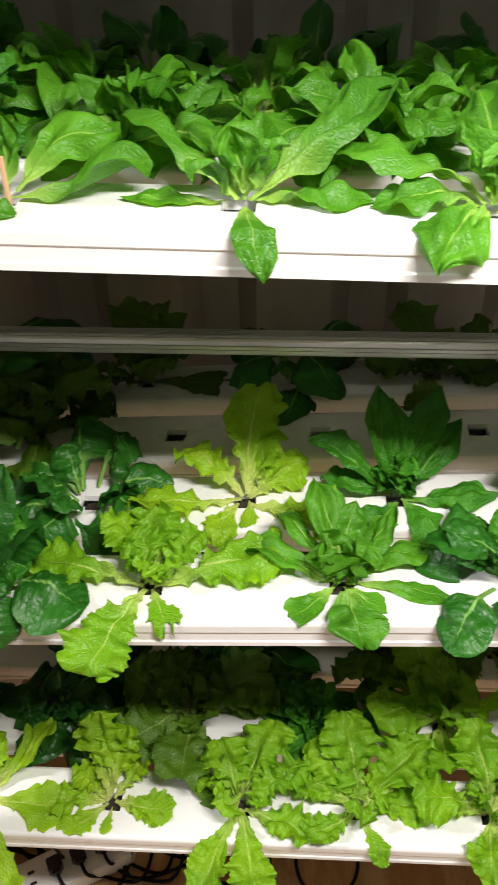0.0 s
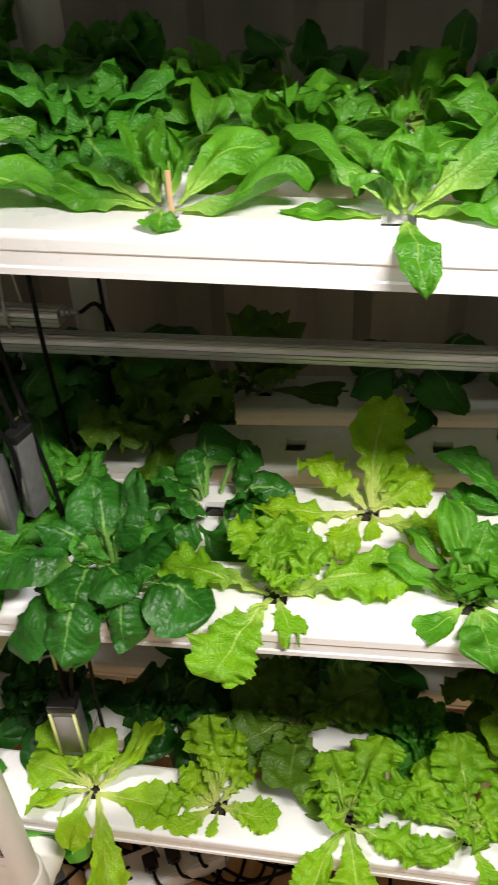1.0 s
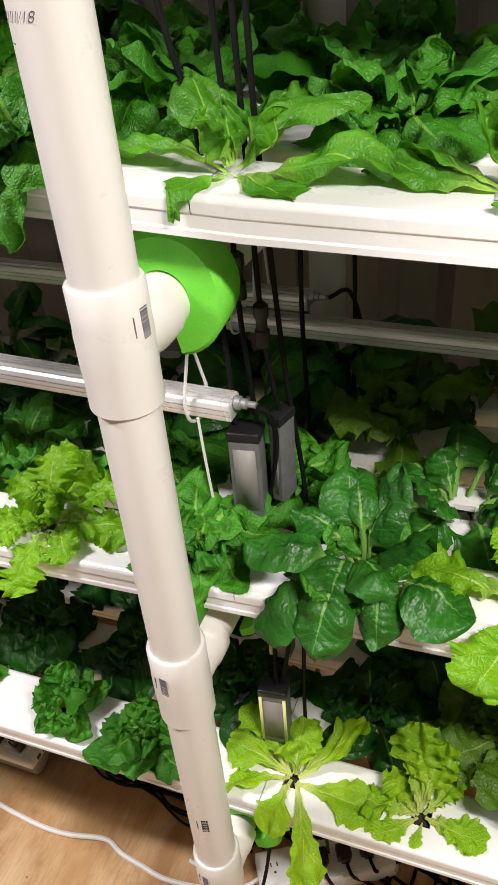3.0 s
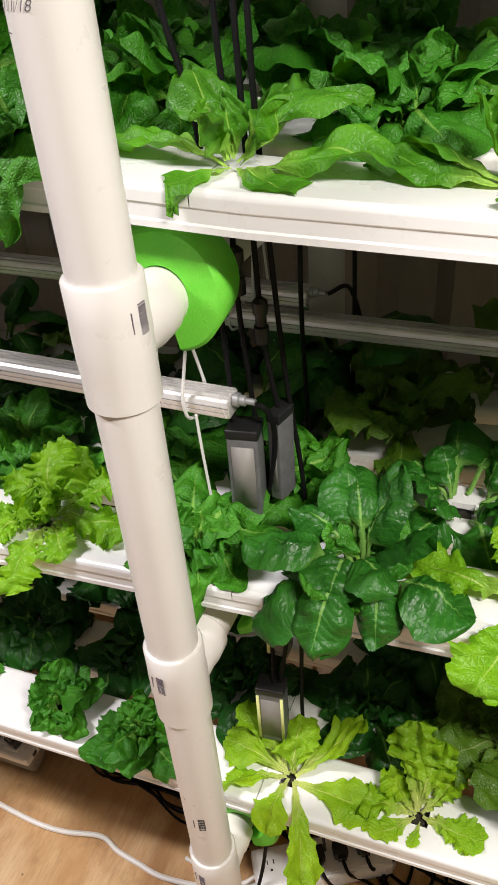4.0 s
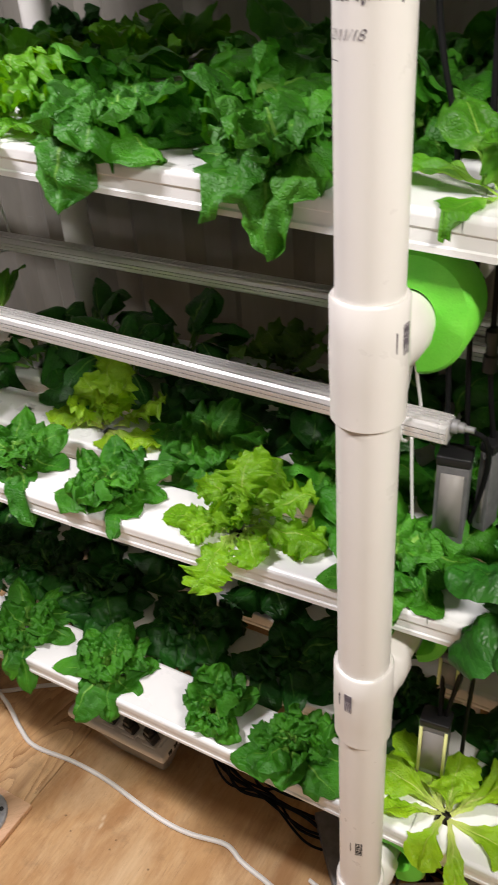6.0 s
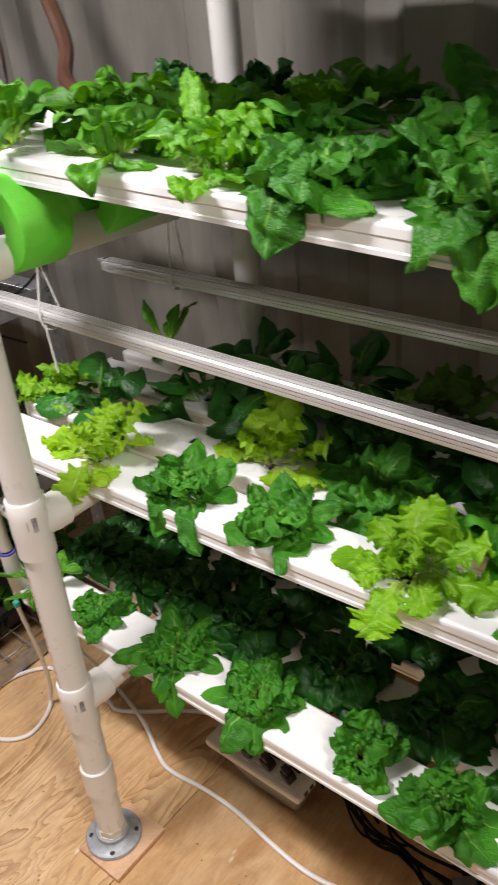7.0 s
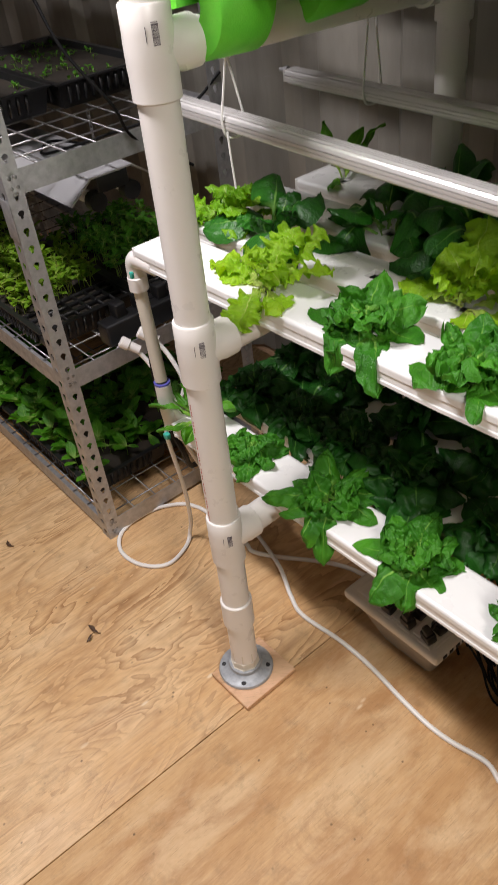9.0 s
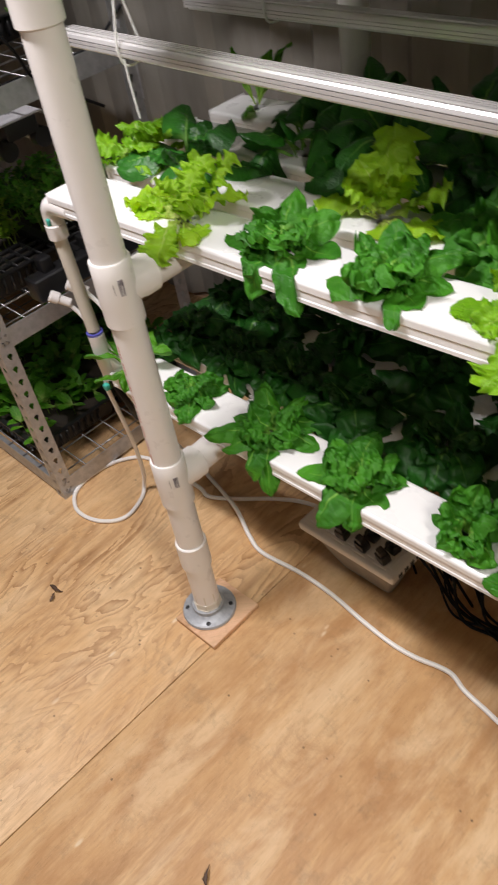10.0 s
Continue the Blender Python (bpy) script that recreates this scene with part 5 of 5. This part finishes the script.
# ---------------------------------------------------------------- drains at the channels' ends
def drain(tier, x, y, z, low_z, label):
    t = thing("drain_pipe", (x, y, low_z), label, "drain pipe", "drain pipes")
    R, r = .0185, .0140
    bm = bmesh.new()
    pts = [(x + .075, y + .005, z), (x + .02, y + .002, z), (x + .006, y, z - .006), (x, y, z - .02), (x, y, z - .045)]
    add_tube(bm, pts, R, 18, 6)
    add_lathe(bm, (x, y, z - .07), (0, 0, 1), [(0, r), (0, R + .002), (.028, R + .002), (.03, R), (.03, r)], 20)
    part("elbow", bm, M_PVC, t)
    box_part("clip", (x + .020, y - .027, z - .030), (x + .028, y - .020, z - .016), M_TEAL, t, "small teal clip", .002)
    lathe_part("downpipe", (x, y, z - .06), (.05, 0, -1), [(0, r), (z - .06 - low_z, r)], M_PVC_OLD, t, "cream plastic pipe", 20)
    return t


t = drain("mid", -1.765, 0.575, 0.864, 0.575, "cream plastic drain pipe at the end of the middle channel")
lathe_part("ring", (-1.752, .575, .567), (0, 0, 1), [(0, .013), (0, .0184), (.005, .0184), (.005, .013)], M_BLUE, t, "blue primer ring", 20)
lathe_part("coupling", (-1.751, .575, .505), (0, 0, 1), [(0, .013), (0, .0182), (.062, .0182), (.062, .013)], M_PVC, t, n=20)
lathe_part("wye_arm", (-1.761, .577, .53), (.35, .35, -.85), [(0, .018), (.07, .018), (.072, .02), (.10, .02), (.10, .0)], M_PVC, t, n=18)
lathe_part("outlet", (-1.751, .575, .445), (0, 0, 1), [(0, .014), (.06, .018)], M_PVC, t, n=16)
box_part("hose_clip", (-1.748, .548, .430), (-1.734, .560, .444), M_TEAL, t, "small teal clip", .002)
t = drain("top", -1.735, 0.60, 1.436, 1.372, "white plastic elbow pipe at the end of the top channel")

t = thing("supply_pipe", (-1.93, .66, .64), "white plastic supply pipes with open stub ends", "pipe")
for px, py, pz in ((-1.951, .596, .584), (-1.912, .628, .612)):
    lathe_part("stub", (px, py, pz), (.55, .6, -.55), [(0, 0), (0, .011), (.003, .0145), (.022, .0145), (.024, .011), (.05, .011), (.05, 0)], M_PVC, t, n=16)
    tube_part("hose", [(px + .022, py + .024, pz - .022), (px + .055, py + .04, pz - .07), (px + .11, py + .03, pz - .12), (-1.765, .59, .46)], .0055, M_CORD_W, t, "thin white hose", n=8)
cord([(-1.88, .64, .65), (-1.86, .62, .55), (-1.865, .625, .40), (-1.87, .66, .25), (-1.95, .72, .12), (-2.02, .80, .05)], .008, M_CORD_B, "black rubber hose hanging beside the drain pipe", "hose", "hose")
for pts in ([(-2.22, 1.19, 2.40), (-2.06, 1.17, 1.80), (-1.985, 1.16, 1.62), (-1.93, 1.14, 1.53), (-1.90, 1.10, 1.47), (-1.80, 1.05, 1.445), (-1.70, 1.041, 1.443)],
            [(-2.50, 1.20, 2.40), (-2.34, 1.18, 1.80), (-2.26, 1.17, 1.62), (-2.21, 1.15, 1.52), (-2.16, 1.10, 1.40), (-1.95, .95, 1.40), (-1.70, .899, 1.443)]):
    cord(pts, .0175, M_BROWN, "thick dark brown hose bending down to a channel", "hose", "hose", "brown hoses")


# ---------------------------------------------------------------- steel shelf with seedling trays
def perforated(bm, origin, u, v, width, length, out):
    """A strip with keyhole slots along its middle, two sheets 1.6 mm apart."""
    origin, u, v, out = Vector(origin), Vector(u), Vector(v), Vector(out)
    cell = 0.038
    n = int(length / cell)
    hole = [(0, -.0085), (.0028, -.0075), (.0035, -.002), (.0068, .002), (.0068, .0065), (.0035, .0095), (0, .0105), (-.0035, .0095), (-.0068, .0065), (-.0068, .002), (-.0035, -.002), (-.0028, -.0075)]
    for side in (0.0, -0.0016):
        for i in range(n):
            c = origin + v * (i * cell + cell / 2) + out * side
            w, h = width / 2, cell / 2
            rim = [(0, -h), (w * .5, -h), (w, -h), (w, 0), (w, h * .5), (w, h), (0, h), (-w, h), (-w, h * .5), (-w, 0), (-w, -h), (-w * .5, -h)]
            inner = [bm.verts.new(c + u * a + v * b) for a, b in hole]
            outer = [bm.verts.new(c + u * a + v * b) for a, b in rim]
            for k in range(12):
                j = (k + 1) % 12
                f = [inner[k], outer[k], outer[j], inner[j]]
                bm.faces.new(f if side else f[::-1])


SX0, SX1, SY0, SY1 = -3.20, -1.985, 0.445, 1.005
LEVELS = (0.045, 0.530, 1.005, 1.470)


def steel_shelf():
    t = thing("steel_shelf", (SX1, SY0, 0), "galvanised steel shelf unit with slotted uprights and wire decks", "shelf unit")
    for x, sx in ((SX1, -1), (SX0, 1)):
        for y, sy in ((SY0, 1), (SY1, -1)):
            bm = bmesh.new()
            perforated(bm, (x + sx * .019, y, 0), (1, 0, 0), (0, 0, 1), .038, 1.83, (0, -sy, 0))
            perforated(bm, (x, y + sy * .019, 0), (0, 1, 0), (0, 0, 1), .038, 1.83, (-sx, 0, 0))
            bmesh.ops.remove_doubles(bm, verts=bm.verts, dist=0.00002)
            up = part("upright", bm, M_STEEL, t, smooth=False)
            box_part("splice", (x + sx * .002 - .019 * (sx < 0) * 2, y - .003 if sy > 0 else y + .0015, .88), (x + sx * .036 + (.038 if sx < 0 else 0), y - .0015 if sy > 0 else y + .003, .965), M_STEEL, up, bevel=.0006)
    for z in LEVELS:
        for y, s in ((SY0 + .0025, 1), (SY1 - .0045, -1)):
            bm = bmesh.new()
            add_box(bm, (SX0 + .03, y, z - .035), (SX1 - .03, y + .002, z + .015))
            add_box(bm, (SX0 + .03, min(y, y + s * .022), z - .010), (SX1 - .03, max(y, y + s * .022), z - .008))
            part("long_beam", bm, M_STEEL, t, smooth=False)
        for x, s in ((SX1 - .0045, -1), (SX0 + .0025, 1)):
            bm = bmesh.new()
            add_box(bm, (x, SY0 + .004, z - .035), (x + .002, SY1 - .004, z + .015))
            add_box(bm, (min(x, x + s * .022), SY0 + .03, z - .010), (max(x, x + s * .022), SY1 - .03, z - .008))
            beam = part("side_beam", bm, M_STEEL, t, smooth=False)
            for yy in (SY0 + .014, SY0 + .028, SY1 - .014):
                for dz in (-.018, .002):
                    lathe_part("rivet", (x + (.002 if s < 0 else 0), yy, z + dz), (-s, 0, 0), [(0, .006), (.002, .0055), (.0035, .002), (.0035, 0)], M_CHROME, beam, n=8)
        bm = bmesh.new()
        for k in range(15):
            x = SX0 + .05 + k * (SX1 - SX0 - .1) / 14
            add_tube(bm, [(x, SY0 + .008, z - .004), (x, SY1 - .008, z - .004)], .0022, 5, 0)
        for k in range(8):
            y = SY0 + .03 + k * (SY1 - SY0 - .06) / 7
            add_tube(bm, [(SX0 + .01, y, z - .001), (SX1 - .01, y, z - .001)], .0022, 5, 0)
        part("wire_deck", bm, M_CHROME, t, "open wire grid deck")
    return t


steel_shelf()


def seedlings(name, parent, x0, x1, y0, y1, z, n, height, size, material, seed, label):
    """Many small plants, each a stalk with a few blades."""
    rng = random.Random(seed)
    verts, faces, uvs = [], [], []

    def blade(p, az, el, L, W):
        o = len(verts)
        d = Vector((math.cos(az) * math.cos(el), math.sin(az) * math.cos(el), math.sin(el)))
        q = Vector((-math.sin(az), math.cos(az), 0))
        up = q.cross(d) * -1
        for s, w, h in ((0, .12, 0), (.3, .7, .02), (.62, 1, .03), (.86, .7, 0), (1, .1, -.06)):
            for v in (-1, 0, 1):
                verts.append(tuple(p + d * (L * s) + q * (v * w * W / 2) + up * (L * h - abs(v) * W * .12 * -1)))
                uvs.append((s, v))
        for i in range(4):
            for k in range(2):
                a = o + i * 3 + k
                faces.append((a, a + 3, a + 4, a + 1))

    for _ in range(n):
        x, y = rng.uniform(x0, x1), rng.uniform(y0, y1)
        h = height * rng.uniform(.5, 1.15)
        lean = Vector((rng.uniform(-.3, .3), rng.uniform(-.3, .3), 1))
        tip = Vector((x, y, z)) + lean * h
        o = len(verts)
        for p, r in ((Vector((x, y, z)), .0012), (tip, .0009)):
            for k in range(3):
                verts.append((p.x + r * math.cos(k * 2.1), p.y + r * math.sin(k * 2.1), p.z))
                uvs.append((.1, 0))
        faces += [(o + k, o + (k + 1) % 3, o + 3 + (k + 1) % 3, o + 3 + k) for k in range(3)]
        a = rng.uniform(0, 6.28)
        for k in range(rng.choice((4, 5, 6))):
            L = size * rng.uniform(.6, 1.2)
            blade(tip - lean * (h * rng.uniform(0, .45)), a + k * 2.1 + rng.uniform(-.4, .4), rng.uniform(-.2, .9), L, L * rng.uniform(.42, .62))
    ob = raw(name, verts, faces, material, parent, label)
    uv = ob.data.uv_layers.new(name="leaf")
    idx = np.empty(len(ob.data.loops), np.int32)
    ob.data.loops.foreach_get("vertex_index", idx)
    uv.data.foreach_set("uv", np.array(uvs, np.float32)[idx].reshape(-1))
    ob["kind"] = "stuff"
    return ob


def seedling_tray(x0, y0, z, along, n, height, size, material, seed, label, bare=0.0):
    L, W, H = (.535, .275, .062) if along else (.275, .535, .062)
    x1, y1 = x0 + L, y0 + W
    t = thing("seedling_tray", ((x0 + x1) / 2, (y0 + y1) / 2, z), label, "seedling tray", "seedling trays")
    outer = [(.018, 0), (.006, H - .006), (-.004, H - .004), (-.004, H), (.010, H), (.022, .02)]
    verts, faces = [], []
    for i, h in outer:
        verts += [(x0 + i, y0 + i, z + h), (x1 - i, y0 + i, z + h), (x1 - i, y1 - i, z + h), (x0 + i, y1 - i, z + h)]
    for r in range(len(outer) - 1):
        faces += [(r * 4 + k, r * 4 + (k + 1) % 4, r * 4 + 4 + (k + 1) % 4, r * 4 + 4 + k) for k in range(4)]
    faces += [(3, 2, 1, 0)]
    tray = raw("tray", verts, faces, M_TRAY, t, "black plastic tray", smooth=False)
    for k in range(int((x1 - x0 - .06) / .022)):
        x = x0 + .03 + k * .022
        box_part("rib", (x, y0 + .003, z + .012), (x + .008, y0 + .014, z + H - .010), M_TRAY, tray, bevel=0)
    for k in range(int((y1 - y0 - .06) / .022)):
        y = y0 + .03 + k * .022
        box_part("rib", (x1 - .014, y, z + .012), (x1 - .003, y + .008, z + H - .010), M_TRAY, tray, bevel=0)
    raw("soil", [(x0 + .012, y0 + .012, z + .046), (x1 - .012, y0 + .012, z + .046), (x1 - .012, y1 - .012, z + .046), (x0 + .012, y1 - .012, z + .046), (x0 + .02, y0 + .02, z + .01), (x1 - .02, y0 + .02, z + .01), (x1 - .02, y1 - .02, z + .01), (x0 + .02, y1 - .02, z + .01)],
        [(0, 1, 2, 3), (0, 4, 5, 1), (1, 5, 6, 2), (2, 6, 7, 3), (3, 7, 4, 0)], M_PLUG, t, "dark moist growing medium", smooth=False)
    if bare:  # unsown plug cells at the end of the tray
        nx, ny = round(bare / .036), 7
        for i in range(nx + 1):
            x = x1 - .015 - i * .036
            box_part("cell_wall", (x - .002, y0 + .014, z + .044), (x + .002, y1 - .014, z + .058), M_TRAY, t, "black wall between empty plug cells", 0)
        for j in range(ny + 1):
            y = y0 + .015 + j * (W - .03) / ny
            box_part("cell_wall", (x1 - .015 - nx * .036, y - .002, z + .044), (x1 - .013, y + .002, z + .0575), M_TRAY, t, "black wall between empty plug cells", 0)
    seedlings("sprout_cover", t, x0 + .015, x1 - .015 - bare, y0 + .015, y1 - .015, z + .045, n, height, size, material, seed, "dense small green seedlings")


T_LOW = "black tray of leafy green seedlings on the low shelf"
T_MID = "black tray of dense light green shoots on the middle shelf"
T_TOP = "black tray with short dark green sprouts on the shelf"
zl, zm, zt = LEVELS[0] + .003, LEVELS[1] + .003, LEVELS[2] + .003
seedling_tray(-2.640, .475, zl, True, 90, .05, .055, L_MICRO, 1, T_LOW)
seedling_tray(-2.650, .755, zl, True, 80, .05, .055, L_MICRO, 2, T_LOW)
seedling_tray(-3.195, .475, zl, True, 60, .05, .055, L_MICRO, 3, T_LOW)
seedling_tray(-2.650, .475, zm, True, 215, .075, .030, L_MICRO_Y, 4, T_MID, .11)
seedling_tray(-2.590, .755, zm, True, 165, .075, .030, L_MICRO, 5, T_MID, .15)
seedling_tray(-3.195, .475, zm, True, 150, .075, .030, L_MICRO_Y, 6, T_MID)
seedling_tray(-2.850, .475, zt, True, 60, .011, .013, L_MICRO, 7, T_TOP)
seedling_tray(-2.830, .755, zt, True, 60, .011, .013, L_MICRO, 8, T_TOP)
seedling_tray(-2.850, .60, LEVELS[3] + .003, True, 30, .02, .014, L_MICRO, 9, T_TOP)


def reflector_lamp():
    """A hooded lamp that hangs on chains under the shelf."""
    x0, x1, yc, z = -3.08, -2.02, .705, .895
    t = thing("hanging_lamp", (x1, yc, z), "grey hooded fluorescent lamp hanging on chains under the shelf", "grow light")
    prof = [(-.115, 0), (-.055, .045), (.055, .045), (.115, 0), (.112, -.001), (.053, .042), (-.053, .042), (-.112, -.001)]
    n = len(prof)
    verts = [(x, yc + a, z + b) for x in (x0, x1) for a, b in prof]
    faces = [(k, n + k, n + (k + 1) % n, (k + 1) % n) for k in range(n)] + [(0, 1, 6, 7), (1, 2, 5, 6), (2, 3, 4, 5)] + [(n, n + 7, n + 6, n + 1), (n + 1, n + 6, n + 5, n + 2), (n + 2, n + 5, n + 4, n + 3)]
    raw("hood", verts, faces, M_REFLECTOR, t, smooth=False)
    box_part("ballast", (x0 + .05, yc - .04, z + .004), (x1 - .004, yc + .04, z + .041), M_BLACK, t, bevel=.002)
    for y in (-.045, .045):
        lathe_part("tube_lamp", (x0 + .03, yc + y, z - .012), (1, 0, 0), [(0, 0), (0, .013), (x1 - x0 - .05, .013), (x1 - x0 - .05, 0)], M_DIFF, t, n=14)
        lathe_part("lamp_holder", (x1 - .03, yc + y, z - .012), (1, 0, 0), [(0, 0), (0, .022), (.026, .022), (.026, 0)], M_BLACK, t, n=16)
    for x in (x1 - .05, x0 + .1):
        bm = bmesh.new()
        for k in range(9):
            zz = z + .05 + k * .0135
            a, b = (.0032, 0) if k % 2 else (0, .0032)
            loop = [(x + a, yc + b, zz), (x + a * .7, yc + b * .7, zz + .008), (x, yc, zz + .0105), (x - a * .7, yc - b * .7, zz + .008), (x - a, yc - b, zz), (x - a * .7, yc - b * .7, zz - .008), (x, yc, zz - .0105), (x + a * .7, yc + b * .7, zz - .008), (x + a, yc + b, zz)]
            add_tube(bm, loop, .0011, 5, 2)
        part("chain", bm, M_CHROME, t)


reflector_lamp()
cord([(-2.100, .74, .945), (-2.200, .73, .96), (-2.290, .70, .955), (-2.230, .66, .95), (-2.100, .80, .99), (-2.010, .92, 1.02), (-1.98, 1.0, 1.08)], .0035, M_CORD_B, "black lamp cord looped over the lamp hood")
cord([(-2.030, .62, 1.30), (-1.990, .64, 1.20), (-1.950, .70, 1.09), (-1.99, .76, 1.0), (-1.99, .90, .90)], .0035, M_CORD_B, "thin black cord hanging beside the shelf")
t = thing("power_strip", (-1.950, .74, .545), "black power strip with plugs at the end of the shelf", "power strip")
box_part("body", (-2.065, .60, LEVELS[1] + .004), (-2.015, .98, LEVELS[1] + .062), M_BLACK, t, bevel=.006)
for k in range(5):
    box_part("plug", (-2.064, .64 + k * .062, LEVELS[1] + .06), (-2.030, .672 + k * .062, LEVELS[1] + .098), M_BLACK, t, bevel=.006)

# handwriting and print on the uprights, kept as plain strokes
def scribble(z, width, start, seed):
    """A line of joined-up pen strokes that say nothing."""
    rng, cells, u = random.Random(seed), [], 0.0
    while u < width:
        w, h, slant = rng.uniform(.0030, .0052), rng.choice((.0030, .0035, .0040, .0085)), rng.uniform(.0, .0012)
        n = 26
        for k in range(n):
            q = k / n
            rise = math.sin(q * 6.28 + rng.uniform(-.05, .05))
            cells.append((start + math.degrees((u + w * q + slant * rise) / PIPE), z + h * .5 * rise, .0008, .0008))
        u += w + (.004 if rng.random() < .15 else 0)
    return cells


def wrap_text(parent, axis, text, start, z, size, slant):
    """Pen writing that runs round the pipe."""
    curve = bpy.data.curves.new("writing", "FONT")
    curve.body, curve.size, curve.shear, curve.offset = text, size, slant, -size * 0.010
    probe = bpy.data.objects.new("writing", curve)
    scene.collection.objects.link(probe)
    me = bpy.data.meshes.new_from_object(probe.evaluated_get(bpy.context.evaluated_depsgraph_get()))
    bpy.data.objects.remove(probe)
    for v in me.vertices:
        c, a = axis(z + v.co.y), radians(start) + v.co.x / PIPE
        v.co = (c.x + (PIPE + 0.0006) * math.cos(a), c.y + (PIPE + 0.0006) * math.sin(a), z + v.co.y)
    me.update()
    finish("date", me, M_PENCIL, parent, "date written in grey pen", smooth=False)


wrap_bars("handwriting", post_a, axis_a, PIPE, scribble(1.562, .050, -134, 4), M_PENCIL)
wrap_bars("handwriting", post_a, axis_a, PIPE, scribble(1.546, .050, -134, 1), M_PENCIL)
wrap_bars("pen_mark", post_a, axis_a, PIPE, [(-145, 1.5085, .010, .0007)], M_PENCIL)
wrap_text(post_a, axis_a, "2/11/18", -141, 1.5215, .0100, .40)
wrap_bars("print", post_a, axis_a, PIPE, barcode(-82, .553, 3), M_INK)
wrap_bars("print", post_b, axis_b, PIPE, [(-99, z / 1000, .0022, .0045) for z in range(480, 760, 7) if z % 5], M_RED_INK)

# ---------------------------------------------------------------- litter on the floor
def scrap(x, y, L, turn, seed):
    rng = random.Random(seed)
    n = 9
    c, q = math.cos(radians(turn)), math.sin(radians(turn))
    verts, faces = [], []
    for i in range(n):
        a = i / (n - 1)
        w = L * .14 * math.sin(math.pi * min(1, a * 1.05 + .03)) * rng.uniform(.7, 1.2)
        px, py = L * (a - .5), L * .22 * math.sin(a * 3 + seed)
        for v in (-1, 0, 1):
            u = (px, py + v * w)
            verts.append((x + u[0] * c - u[1] * q, y + u[0] * q + u[1] * c, .0015 + .004 * abs(v) * rng.uniform(.5, 1.5) + .004 * math.sin(a * 3.1)))
    for i in range(n - 1):
        for k in range(2):
            faces.append((i * 3 + k, i * 3 + 3 + k, i * 3 + 4 + k, i * 3 + 1 + k))
    tagged(raw("dry_leaf_scrap", verts, faces, M_DRY), "small dark dried leaf scrap lying on the plywood", "leaf scrap", "leaf scraps")


stick = box_part("plant_stick", (-0.2465, 0.606, top_z("top", -0.245) - .02), (-0.2425, 0.608, top_z("top", -0.245) + .036), M_PLANK, None, "", .0006)
tagged(stick, "thin tan wooden stick standing in a channel hole", "stick")
scrap(-0.99, .056, .035, 150, 1)
scrap(-1.748, .25, .042, 35, 2)
scrap(-2.175, .234, .035, 10, 3)
scrap(-1.735, .228, .026, 100, 4)

# ---------------------------------------------------------------- floor sheets
for xa, xb in ((-3.77, -2.55), (-2.55, -1.33), (-1.33, -0.11), (-0.11, 1.11)):
    box_part("plywood_sheet", (xa + 0.0012, Y0 + 0.03, -0.018), (xb - 0.0012, Y1 - 0.001, 0.0), M_FLOOR if xa < -1.4 else M_FLOOR_B, floor, bevel=0.0012)
